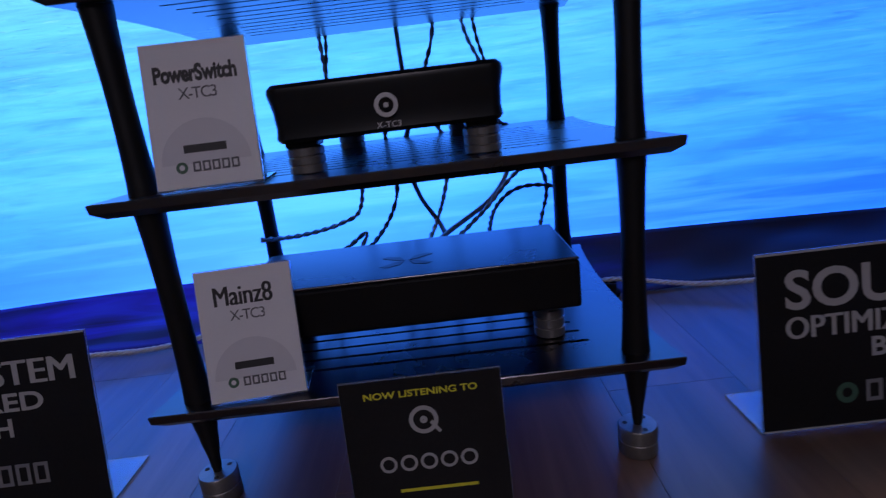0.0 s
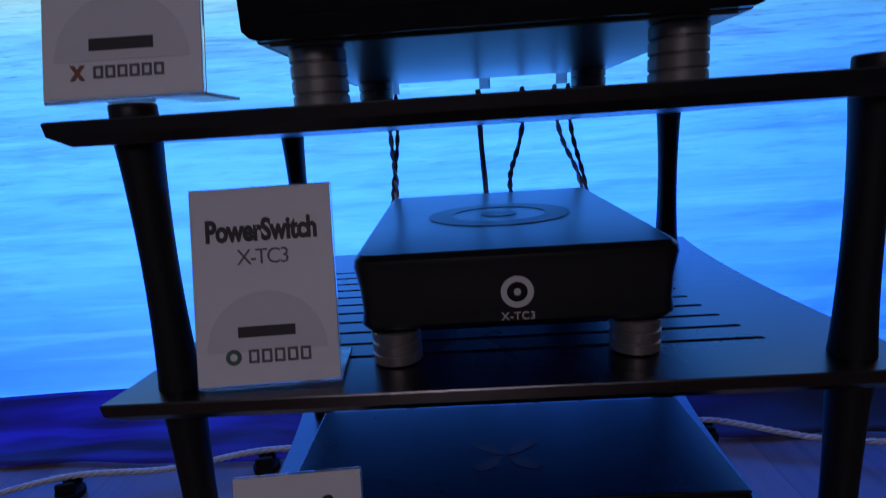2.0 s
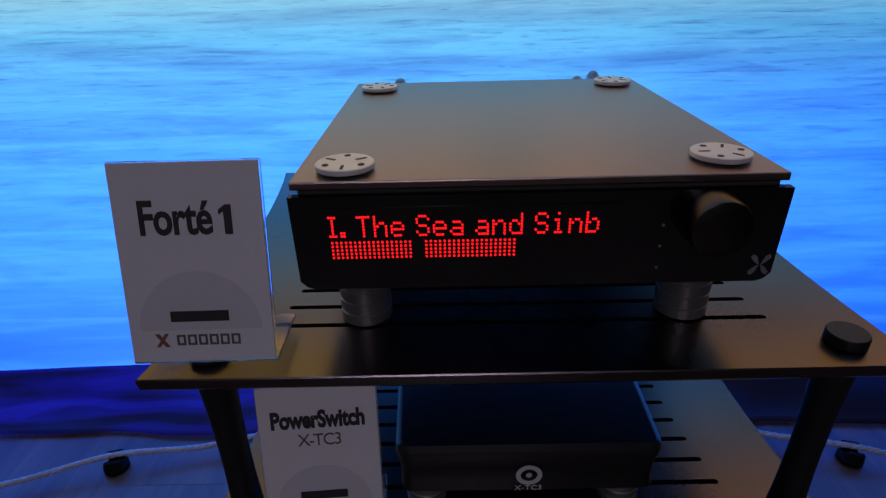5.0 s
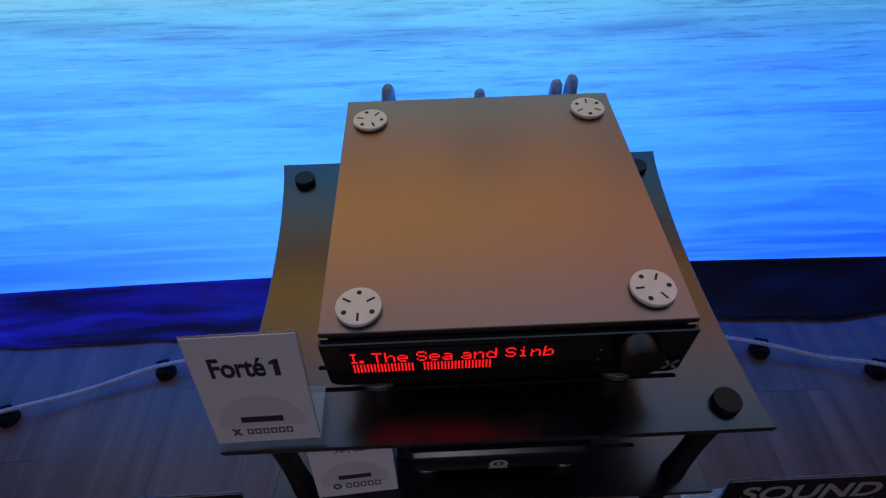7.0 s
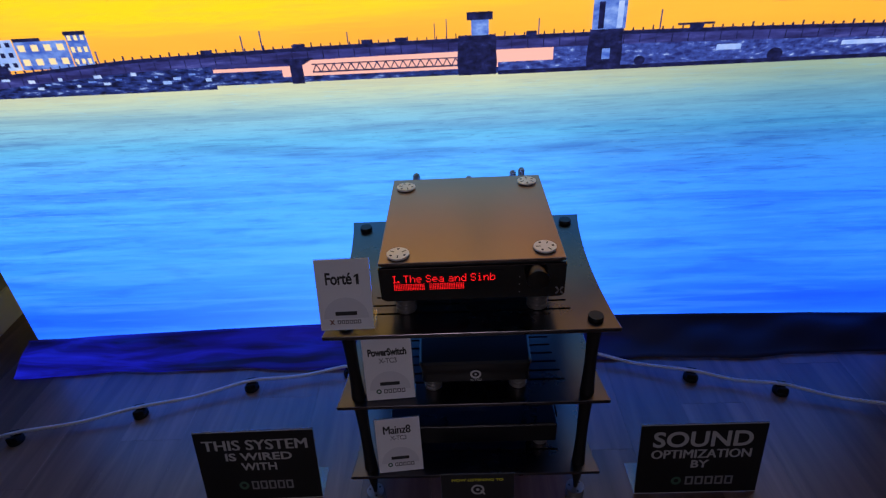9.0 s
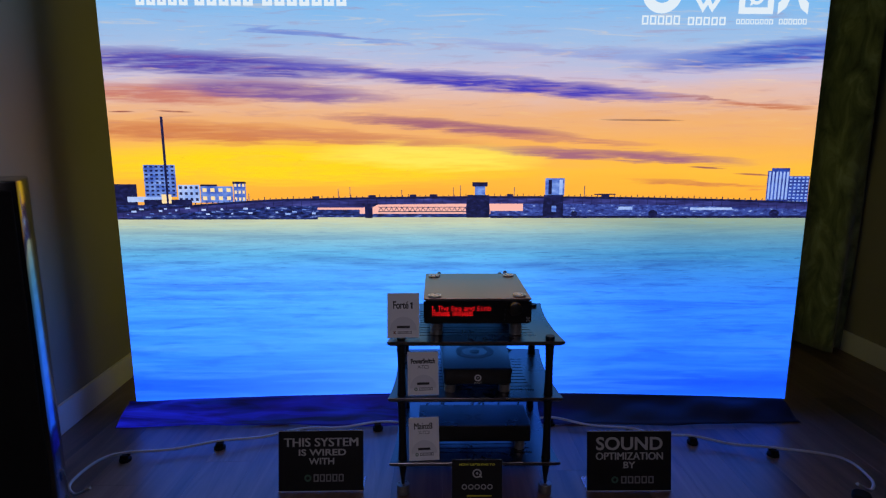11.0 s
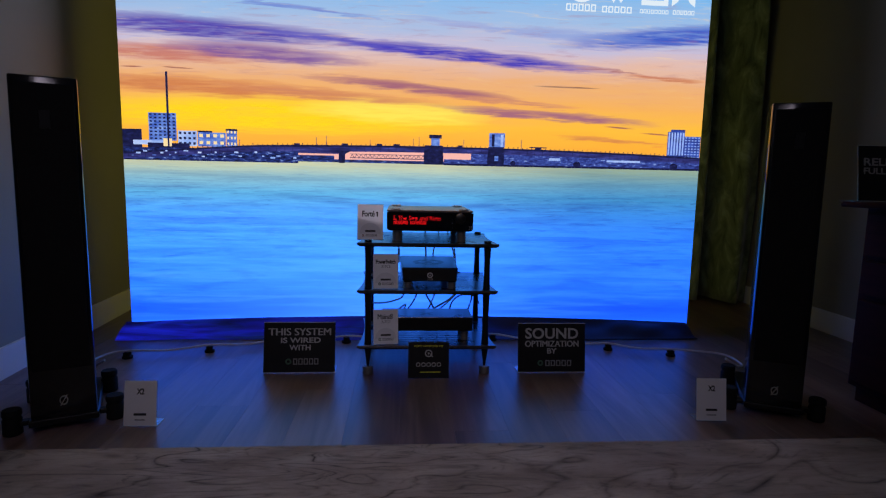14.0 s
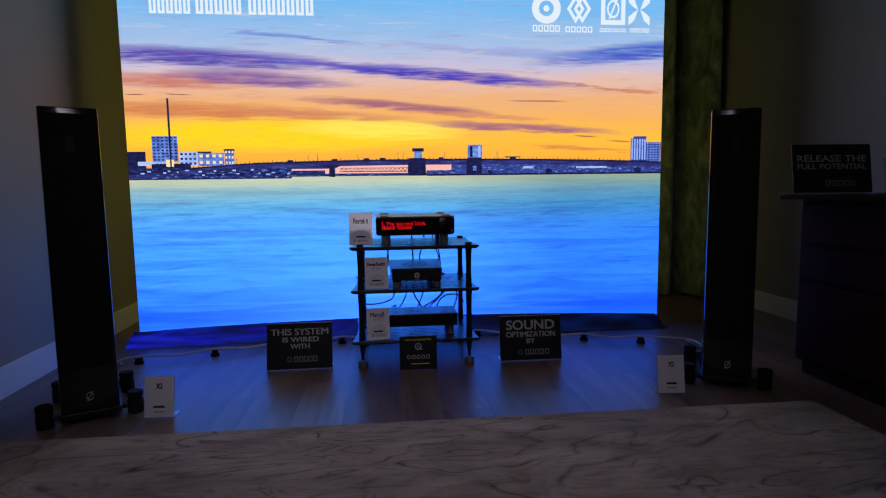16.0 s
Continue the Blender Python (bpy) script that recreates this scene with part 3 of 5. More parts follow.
def blue_cloth():
    m, nt, p = nodes_of("loose_blue_fabric")
    n = noise_node(nt, coords(nt, (2, 2, 8)), 2.0, 5, 0.6, 0.6)
    nt.links.new(mix_node(nt, n, (0.002, 0.002, 0.013), (0.003, 0.004, 0.026)), p.inputs["Base Color"])
    p.inputs["Roughness"].default_value = 0.6
    p.inputs["Sheen Weight"].default_value = 0.08
    # emission painted in for screen light through the cloth, streaked as creases, fading east
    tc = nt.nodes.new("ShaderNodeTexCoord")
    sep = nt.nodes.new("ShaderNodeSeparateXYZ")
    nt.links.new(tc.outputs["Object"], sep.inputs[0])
    crease_glow = noise_node(nt, coords(nt, (1.6, 9, 26), (0, 6, 0)), 1.0, 4, 0.6, 1.2)
    nt.links.new(ramp_node(nt, crease_glow, [(0.36, (0.0015, 0.001, 0.035)), (0.5, (0.004, 0.004, 0.22)), (0.66, (0.008, 0.012, 0.5))]), p.inputs["Emission Color"])
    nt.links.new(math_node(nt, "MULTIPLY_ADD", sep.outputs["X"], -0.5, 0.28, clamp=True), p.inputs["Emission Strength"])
    return m


CLOTH = blue_cloth()

# ---- room ----
FLOOR_Y0, FLOOR_Y1 = -4.4, 1.78
LEFT_BACK, LEFT_FRONT = (-1.801, 1.75), (-1.463, -4.3)
RIGHT_X, BACK_Y, FRONT_Y, CEIL_Z = 2.326, 1.7, -4.25, 2.62

floor = tagged(part("floor", box(-2.0, 2.5, FLOOR_Y0, FLOOR_Y1, -0.06, -0.012), DARK_HOLE), "dark grey-brown wood-look plank floor", "floor", kind="structure")


def slanted_wall(name, x0, y0, x1, y1, z0, z1, thick, material, label, category):
    d = Vector((x1 - x0, y1 - y0))
    ang = math.degrees(math.atan2(d.y, d.x))
    ob = part(name, box(0, d.length, 0, thick, z0, z1), material)
    ob.matrix_world = pose(x0, y0, 0, 0, 0, ang)
    return tagged(ob, label, category, kind="structure")


slanted_wall("wall_west", *LEFT_FRONT, *LEFT_BACK, 0.0, CEIL_Z, 0.12, WALLPAPER, "beige woven-papered side wall", "wall")
slanted_wall("baseboard", LEFT_FRONT[0] + 0.001, LEFT_FRONT[1], LEFT_BACK[0] + 0.001, LEFT_BACK[1], 0.0, 0.125, -0.014, BASE_WHITE, "pale painted baseboard along a papered wall", "baseboard")
tagged(part("wall_east", box(RIGHT_X, RIGHT_X + 0.12, FRONT_Y, BACK_Y + 0.12, 0, CEIL_Z), WALLPAPER), "beige woven-papered side wall", "wall", kind="structure")
tagged(part("baseboard", box(RIGHT_X - 0.014, RIGHT_X, FRONT_Y + 0.01, BACK_Y - 0.01, 0, 0.125, 0.004), BASE_WHITE), "pale painted baseboard along a papered wall", "baseboard", kind="structure")
tagged(part("wall_north", box(-1.9, RIGHT_X, BACK_Y, BACK_Y + 0.12, 0, CEIL_Z), WALLPAPER), "papered wall behind the lit screen", "wall", kind="structure")
tagged(part("wall_south", box(-1.9, RIGHT_X + 0.12, FRONT_Y - 0.12, FRONT_Y, 0, CEIL_Z), WALLPAPER), "plain papered wall at the listening end", "wall", kind="structure")
tagged(part("ceiling", box(-1.95, RIGHT_X + 0.12, FRONT_Y - 0.12, BACK_Y + 0.12, CEIL_Z, CEIL_Z + 0.1), CEIL_WHITE), "plain off-white ceiling", "ceiling", kind="structure")


def curtain(x0, x1, y, top, label):
    bm = bmesh.new()
    n, rows = 150, 24
    grid = []
    for j in range(rows + 1):
        z = 0.012 + (top - 0.012) * j / rows
        row = []
        for i in range(n + 1):
            u = i / n
            x = x0 + (x1 - x0) * u
            ph = u * 2 * math.pi * (x1 - x0) / 0.24
            a = 0.085 + 0.018 * math.sin(ph * 0.31 + 1)
            dy = a * math.sin(ph + 0.35 * math.sin(z * 1.3 + u * 9)) + 0.014 * math.sin(2.3 * ph + z * 2.1)
            dy -= 0.2 * max(0.0, (x - 2.02) / 0.28) ** 2      # the last fold comes forward along the side wall
            row.append(bm.verts.new((x + 0.012 * math.sin(z * 1.7 + ph), y + dy, z)))
        grid.append(row)
    for a, b in zip(grid, grid[1:]):
        for i in range(n):
            bm.faces.new((a[i], a[i + 1], b[i + 1], b[i]))
    ob = part("curtain", bm, VELVET, smooth=True)
    ob.modifiers.new("thickness", "SOLIDIFY").thickness = 0.004
    return tagged(ob, label, "curtain")


curtain(1.3, 2.296, 1.545, CEIL_Z - 0.03, "floor-length green velvet curtain hanging in folds behind the screen")

# ---- lit picture screen ----
SX0, SX1, SZ0, SZ1, SY = -1.497, 1.471, 0.058, 2.33, 0.63
screen = thing("display_screen", pose(0, SY, 0), "large backlit fabric screen showing a sunset bridge over water", "screen")
part("print", box(SX0 + 0.004, SX1 - 0.004, 0.0, 0.012, SZ0 + 0.004, SZ1 - 0.004), PICTURE, screen, "glowing print of orange sky over blue water")
part("back_cloth", box(SX0 + 0.03, SX1 - 0.03, 0.044, 0.05, SZ0 + 0.03, SZ1 - 0.03), BACK_GLOW, screen, "dim yellowish backing that leaks light")
for x0, x1, z0, z1 in ((SX0 - 0.003, SX0 + 0.022, SZ0, SZ1), (SX1 - 0.022, SX1 + 0.003, SZ0, SZ1), (SX0 + 0.022, SX1 - 0.022, SZ0 - 0.003, SZ0 + 0.022), (SX0 + 0.022, SX1 - 0.022, SZ1 - 0.022, SZ1 + 0.003)):
    part("frame_rail", box(x0, x1, 0.013, 0.043, z0, z1, 0.003), PANEL_BLACK, screen, "thin black frame rail")
for fx in (-1.2, 1.2):
    part("stand_foot", box(fx - 0.025, fx + 0.025, 0.013, 0.4, 0.0, 0.055, 0.004), PANEL_BLACK, screen, "black floor foot")

# printed skyline: thin layers of the picture
P0, P1 = -0.0025, 0.0


def flat(name, x0, x1, z0, z1, material, y=P0, label=""):
    return part(name, box(x0, x1, y, P1, z0, z1), material, screen, label)


def facade(name, x0, x1, z0, z1, material, cols, rows, lit, y=P0, tall=0.45):
    """A printed house front with its rows of windows."""
    ob = flat(name, x0, x1, z0, z1, material, y)
    cw, ch = (x1 - x0) / cols, (z1 - z0) / rows
    me = None
    for i in range(cols):
        for j in range(rows):
            if me is None:
                bm = box(0, cw * 0.5, y - 0.0012, y - 0.0001, 0, ch * tall)
                w = part("window", bm, lit, ob)
                me = w.data
            else:
                w = link("window", me, ob)
            w.location = (x0 + (i + 0.25) * cw, 0, z0 + (j + 0.55 - tall / 2) * ch)
    return ob


flat("shoreline", SX0 + 0.005, -0.64, HORIZON - 0.012, 0.955, SHORE)
flat("shoreline", 0.24, SX1 - 0.005, HORIZON - 0.004, 0.963, SHORE_EAST)
flat("shoreline", 0.1, 0.24, HORIZON - 0.004, 0.932, SHORE_EAST)
flat("quay_line", 0.1, SX1 - 0.005, HORIZON - 0.006, HORIZON + 0.004, NAVY, -0.0052)
flat("pink_gap", -0.64, 0.1, HORIZON - 0.001, 0.968, PINK_SKY, -0.001)
flat("under_deck_shade", -0.64, -0.44, 0.944, 0.968, DECK, -0.003)
flat("pink_gap", 0.1, 0.24, 0.93, 0.975, PINK_SKY, -0.003)
flat("far_shore", -0.64, 0.1, HORIZON - 0.003, HORIZON + 0.012, SHORE, -0.002)
flat("far_shore", -0.64, -0.46, HORIZON - 0.003, HORIZON + 0.03, SHORE, -0.0025)
# bridge: a gently arched deck on piers
bm = bmesh.new()
deck_top = lambda x: 0.993 - 0.024 * ((x - 0.15) / 1.3) ** 2 - 0.024 * max(0.0, (-0.85 - x) / 0.6)
xs = [SX0 + 0.005 + (SX1 - SX0 - 0.01) * i / 40 for i in range(41)]
prism_into(bm, [(x, deck_top(x)) for x in xs] + [(x, deck_top(x) - 0.032) for x in reversed(xs)], -0.004, P1)
part("bridge_deck", bm, DECK, screen, "printed bridge deck")
bm = bmesh.new()
prism_into(bm, [(x, deck_top(x)) for x in xs] + [(x, deck_top(x) - 0.009) for x in reversed(xs)], -0.0046, -0.0041)
part("deck_edge", bm, NAVY, screen, "dark edge beam of the bridge")
girders = bmesh.new()
for i in range(74):
    x = SX0 + 0.03 + i * 0.04
    box_into(girders, x, x + 0.0022, -0.0045, -0.0041, deck_top(x) - 0.03, deck_top(x) - 0.0095)
tagged(part("deck_ribs", girders, NAVY, screen), kind="stuff")
bm = bmesh.new()
for i in range(120):
    x = SX0 + 0.02 + i * 0.0245
    box_into(bm, x, x + 0.0025, -0.004, P1, deck_top(x), deck_top(x) + 0.0065 + 0.004 * ((i * 7) % 5 == 0))
tagged(part("bridge_railing", bm, NAVY, screen), kind="stuff")
bm = bmesh.new()
for i, x in enumerate((-0.93, -0.55, -0.5, -0.28, -0.06, -0.03, 0.06, 0.2, 0.5)):
    box_into(bm, x, x + 0.002, -0.004, P1, deck_top(x), deck_top(x) + 0.03 + 0.008 * (i % 3))
tagged(part("lamp_masts", bm, DECK, screen), kind="stuff")
bm = bmesh.new()
for x, w in ((-0.66, 0.03), (-0.245, 0.028), (-0.16, 0.03), (0.17, 0.026), (-0.42, 0.03)):
    box_into(bm, x, x + w, -0.004, P1, deck_top(x), deck_top(x) + 0.009, 0.001, 1)
tagged(part("printed_cars", bm, NAVY, screen), kind="stuff")
# truss bridge behind
bm = bmesh.new()
box_into(bm, -0.38, 0.0, -0.0028, P1, 0.9245, 0.928)
for k in range(17):
    a, b = -0.38 + k * 0.0225, -0.38 + (k + 1) * 0.0225
    c = (a + b) / 2
    prism_into(bm, [(a, 0.928), (a + 0.003, 0.928), (c + 0.0015, 0.945), (c - 0.0015, 0.945)], -0.0028, P1)
    prism_into(bm, [(b - 0.003, 0.928), (b, 0.928), (c + 0.0015, 0.945), (c - 0.0015, 0.945)], -0.0028, P1)
box_into(bm, -0.38, 0.0, -0.0028, P1, 0.9445, 0.947)
part("truss_bridge", bm, NAVY, screen)
bm = prism([(-0.46, 0.962), (-0.37, 0.962), (-0.405, 0.945), (-0.405, 0.899), (-0.437, 0.899), (-0.437, 0.945)], -0.0045, P1)
part("bridge_pier", bm, NAVY, screen)
# bridge towers
for x0, x1 in ((-0.002, 0.094), (0.327, 0.41)):
    bm = prism([(x0, HORIZON - 0.004), (x1, HORIZON - 0.004), (x1 + 0.003, 0.93), (x1 - 0.002, 0.998), (x0 + 0.002, 0.998), (x0 - 0.003, 0.93)], -0.006, P1)
    part("bridge_tower", bm, NAVY, screen)
flat("control_cabin", 0.033, 0.076, 0.998, 1.034, FACADE_BLUE, -0.006)
flat("control_cabin", 0.022, 0.086, 1.034, 1.052, NAVY, -0.0062)
flat("tower_block", 0.333, 0.414, 0.998, 1.069, FACADE_BLUE, -0.006)
flat("tower_block", 0.346, 0.36, 1.0, 1.062, NAVY, -0.0066)
flat("tower_block", 0.392, 0.406, 1.0, 1.062, FACADE_PALE, -0.0066)
flat("tower_panel", 0.362, 0.382, 0.926, 0.952, FACADE_BLUE, -0.0068)
flat("gantry_sign", 0.545, 0.635, 0.998, 1.003, NAVY)
flat("gantry_sign", 0.575, 0.605, 0.985, 0.998, NAVY)
# houses on the west bank
flat("dark_house", SX0 + 0.005, -1.401, 0.955, 1.043, NAVY)
flat("white_roof", -1.441, -1.281, 0.968, 0.99, FACADE_PALE, -0.005)
facade("apartment_block", -1.365, -1.233, 0.99, 1.124, FACADE_BLUE, 6, 8, NAVY)
flat("cream_facade", -1.296, -1.256, 0.962, 1.0, CREAM, -0.006)
flat("tree_line", -1.371, -1.171, 0.955, 0.978, NAVY, -0.0055)
flat("chimney", -1.275, -1.267, 0.96, 1.322, NAVY, -0.0065)
facade("white_house", -1.226, -1.136, 0.965, 1.04, FACADE_PALE, 4, 3, NAVY)
facade("white_house", -1.131, -0.996, 0.965, 1.034, FACADE_BLUE, 4, 2, CREAM)
facade("white_house", -0.991, -0.941, 0.965, 1.052, FACADE_BLUE, 3, 3, CREAM)
flat("roof_edge", -1.131, -1.061, 1.034, 1.042, NAVY)
flat("roof_edge", -0.994, -0.939, 1.045, 1.054, NAVY, -0.0045)
# towers on the east bank
facade("glass_tower", 1.284, 1.376, 0.962, 1.1, FACADE_DEEP, 6, 1, FACADE_PALE, P0, 0.86)
flat("roof_edge", 1.3, 1.376, 1.1, 1.112, FACADE_DEEP)
facade("glass_tower", 1.376, 1.464, 0.962, 1.078, FACADE_DEEP, 5, 8, FACADE_PALE)
bm = bmesh.new()
for x, r in ((0.8, 0.02), (1.325, 0.022), (0.46, 0.014)):
    lathe_into(bm, [(r * 0.7, 0), (r, 0.003), (r * 0.6, 0.0045)], 14, (x, 0), None)
bmesh.ops.transform(bm, matrix=Matrix(((1, 0, 0, 0), (0, 0, -1, 0), (0, 0.8, 0, 0.918), (0, 0, 0, 1))), verts=bm.verts[:])
tagged(part("printed_boats", bm, NAVY, screen), kind="stuff")
flat("shore_light", 0.65, 0.71, 0.935, 0.948, FACADE_PALE, -0.005)
for k in range(26):
    lx = -1.45 + k * 0.031 + 0.012 * math.sin(k * 5.1)
    lz = 0.913 + 0.028 * ((k * 37) % 11) / 11
    flat("shore_light", lx, lx + 0.008 + 0.016 * ((k * 13) % 7) / 7, lz, lz + 0.004 + 0.006 * ((k * 5) % 3) / 3, FACADE_PALE if k % 3 else FACADE_BLUE, -0.0048)
flat("shore_light", 0.96, 1.14, 0.934, 0.944, FACADE_PALE, -0.005)
# title and logos as plain white shapes
for x0, x1, n in ((-1.335, -1.13, 5), (-1.1, -0.87, 5), (-0.83, -0.495, 7)):
    wordmark(n, x0, x1, 1.757, 1.872, 0.0, TITLE_WHITE, screen, "title_word", "row of white title blocks", 0.38)
bm = ring_into(bmesh.new(), 0.782, 1.815, 0.042, 0.082, -0.001, P1, 48)
lathe_into(bm, [(0.017, -0.001), (0.017, 0.0)], 24, (0.782, 0), Matrix(((1, 0, 0, 0), (0, 0, 1, 0), (0, 1, 0, 1.815), (0, 0, 0, 1))))
part("logo", bm, TITLE_WHITE, screen, "white ring logo")
bm = bmesh.new()
for cx in (0.95, 0.988):
    for k in range(4):
        a = [(0, 0.078), (0.05, 0), (0, -0.078), (-0.05, 0)]
        p, q = a[k], a[(k + 1) % 4]
        prism_into(bm, [(cx + p[0], 1.815 + p[1]), (cx + q[0], 1.815 + q[1]), (cx + q[0] * 0.6, 1.815 + q[1] * 0.6), (cx + p[0] * 0.6, 1.815 + p[1] * 0.6)], -0.001 - 0.0002 * (cx > 0.96), P1)
part("logo", bm, TITLE_WHITE, screen, "white interlaced diamond logo")
bm = bmesh.new()
for a in ((1.096, 1.237, 1.732, 1.757), (1.096, 1.237, 1.878, 1.903), (1.096, 1.12, 1.757, 1.878), (1.213, 1.237, 1.757, 1.878)):
    box_into(bm, a[0], a[1], -0.001, P1, a[2], a[3])
ring_into(bm, 1.1665, 1.8175, 0.037, 0.05, -0.001, P1, 32, 0, 360, 0.72)
prism_into(bm, [(1.14, 1.765), (1.15, 1.765), (1.193, 1.87), (1.183, 1.87)], -0.0012, P1)
part("logo", bm, TITLE_WHITE, screen, "white square logo")
bm = bmesh.new()
for sx, sz in ((1, 1), (1, -1), (-1, 1), (-1, -1)):
    prism_into(bm, [(1.318 + sx * 0.006, 1.815), (1.318 + sx * 0.03, 1.815 + sz * 0.012), (1.318 + sx * 0.062, 1.815 + sz * 0.04), (1.318 + sx * 0.062, 1.815 + sz * 0.084), (1.318 + sx * 0.03, 1.815 + sz * 0.06)], -0.001, P1)
part("logo", bm, TITLE_WHITE, screen, "white four-bladed cross logo")
for x0, x1, n, z0, z1 in ((0.705, 0.858, 5, 1.69, 1.725), (0.892, 1.045, 5, 1.688, 1.72), (1.09, 1.24, 8, 1.692, 1.712), (1.265, 1.378, 6, 1.692, 1.714)):
    wordmark(n, x0, x1, z0, z1, 0.0, TITLE_WHITE, screen, "logo_word")


def loose_hem():
    """Surplus fabric that falls from the screen's lower edge and trails on the floor."""
    bm = bmesh.new()
    n, rows = 260, 12
    grid = []
    for j in range(rows + 1):
        v = j / rows
        row = []
        for i in range(n + 1):
            u = i / n
            x = -1.515 + 2.99 * u + 0.03 * (1 - v) * math.sin(u * 5)
            fold = math.sin(x * 5.1 + 2.6 * v + 0.8) * 0.5 + math.sin(x * 13.7 - 4 * v) * 0.3 + math.sin(x * 29 + 7 * v) * 0.14
            out = v ** 1.25
            y = 0.618 - 0.111 * out - 0.016 * fold * v
            z = (0.062 + 0.036 * max(0.0, 1 - (x / 1.45) ** 2)) * (1 - v) ** 1.5 + 0.006 + 0.017 * (fold + 0.7) * math.sin(math.pi * min(v * 1.05, 1))
            row.append(bm.verts.new((x, y, max(z, 0.003))))
        grid.append(row)
    for a, b in zip(grid, grid[1:]):
        for i in range(n):
            bm.faces.new((a[i], a[i + 1], b[i + 1], b[i]))
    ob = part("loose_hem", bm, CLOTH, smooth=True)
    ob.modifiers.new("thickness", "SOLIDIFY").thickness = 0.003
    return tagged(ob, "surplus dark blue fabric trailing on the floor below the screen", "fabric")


loose_hem()

# ---- equipment rack ----
RACK = thing("equipment_rack", pose(0, 0, 0), "three-tier black rack with slotted shelves and turned posts", "rack")
TOPS = (0.131, 0.367, 0.5645)
THICK = 0.0165


def shelf_mesh():
    """A slab with pointed corners, hollowed sides, a chamfered underside and through slots."""
    def outline(inset):
        pts = []
        hw0, hw1, y0, y1 = 0.294 - inset * 1.6, 0.299 - inset, 0.0 + inset, 0.468 - inset
        n = 16
        for i in range(n + 1):
            t = i / n
            pts.append((hw0 + (hw1 - hw0) * t - 0.017 * math.sin(math.pi * t) ** 0.8, y0 + (y1 - y0) * t))
        left = [(-x, y) for x, y in reversed(pts)]
        return pts + left
    bm = bmesh.new()
    rings = [[bm.verts.new((x, y, z)) for x, y in outline(i)] for i, z in ((0.0008, 0.0), (0.0, -0.0012), (0.0008, -0.0095), (0.008, -THICK))]
    bm.faces.new(rings[0])
    bm.faces.new(rings[-1][::-1])
    n = len(rings[0])
    for a, b in zip(rings, rings[1:]):
        for i in range(n):
            bm.faces.new((a[i], b[i], b[(i + 1) % n], a[(i + 1) % n]))
    bmesh.ops.recalc_face_normals(bm, faces=bm.faces[:])
    me = bpy.data.meshes.new("shelf")
    bm.to_mesh(me)
    bm.free()
    cut = bmesh.new()
    for k in range(11):
        y = 0.067 + 0.0285 * k
        hw = 0.204 - 0.016 * math.sin(math.pi * k / 10)
        box_into(cut, -hw, hw, y - 0.0029, y + 0.0029, -0.05, 0.05)
        for sx in (-1, 1):
            lathe_into(cut, [(0.00289, -0.049), (0.00289, 0.049)], 10, (sx * hw, y))
    cme = bpy.data.meshes.new("cut")
    bmesh.ops.recalc_face_normals(cut, faces=cut.faces[:])
    cut.to_mesh(cme)
    cut.free()
    a, b = new("tmp_a", me), new("tmp_b", cme)
    mod = a.modifiers.new("slots", "BOOLEAN")
    mod.object, mod.operation, mod.solver, mod.use_self = b, "DIFFERENCE", "EXACT", True
    bpy.context.view_layer.update()
    out = bpy.data.meshes.new_from_object(a.evaluated_get(bpy.context.evaluated_depsgraph_get()))
    bpy.data.objects.remove(a)
    bpy.data.objects.remove(b)
    out.name = "shelf"
    out.materials.clear()
    out.materials.append(SHELF_BLACK)
    return out


SHELF = shelf_mesh()
for z in TOPS:
    link("shelf", SHELF, RACK, "black slotted shelf", pose(0, 0, z))

POSTS = [(-0.249, 0.03), (0.249, 0.03), (-0.258, 0.424), (0.258, 0.424)]


def waisted(z0, z1, r_end=0.0156, r_mid=0.0124):
    n = 14
    return [(r_end + (r_mid - r_end) * math.sin(math.pi * i / n) ** 0.8, z0 + (z1 - z0) * i / n) for i in range(n + 1)]


post_meshes = []
for z0, z1 in ((TOPS[0] + 0.0002, TOPS[1] - THICK - 0.0002), (TOPS[1] + 0.0002, TOPS[2] - THICK - 0.0002)):
    ob = part("post", lathe(waisted(z0, z1), 28), POST_BLACK, RACK, smooth=True)
    post_meshes.append(ob)
leg = part("leg", lathe([(0.0045, 0.036), (0.006, 0.044), (0.0065, 0.055), (0.0098, 0.075), (0.0115, 0.09), (0.0145, 0.108), (0.0155, 0.1168)], 28), POST_BLACK, RACK, "tapered spike leg", smooth=True)
cap = part("cap", lathe([(0.0142, 0.5647), (0.0154, 0.5655), (0.0154, 0.5733), (0.0146, 0.5745)], 32), POST_BLACK, RACK, "round black post cap", smooth=True)
puck = part("foot", lathe([(0.0215, 0.0005), (0.0225, 0.002), (0.0225, 0.017), (0.0215, 0.018), (0.0215, 0.0195), (0.0225, 0.0205), (0.0225, 0.034), (0.0212, 0.0358), (0.003, 0.0358)], 36), FOOT_ALU, RACK, "round aluminium spike foot", smooth=True)
hole = None
for k, src in enumerate(post_meshes + [leg, cap, puck]):
    for i, (px, py) in enumerate(POSTS):
        ob = src if i == 0 else link(src.name.split(".")[0], src.data, RACK)
        ob.location = (px, py, 0)
        if src is puck:
            for a in (45, 165, 285):
                hx, hy = 0.0145 * math.cos(radians(a)), 0.0145 * math.sin(radians(a))
                # raised dark disc, painting in the shade of a drilled hole
                if hole is None:
                    hole = part("drill_hole", lathe([(0.0028, 0.0359), (0.0028, 0.0363)], 14), DARK_HOLE, ob)
                    hole.location = (hx, hy, 0)
                else:
                    link("drill_hole", hole.data, ob).location = (hx, hy, 0)


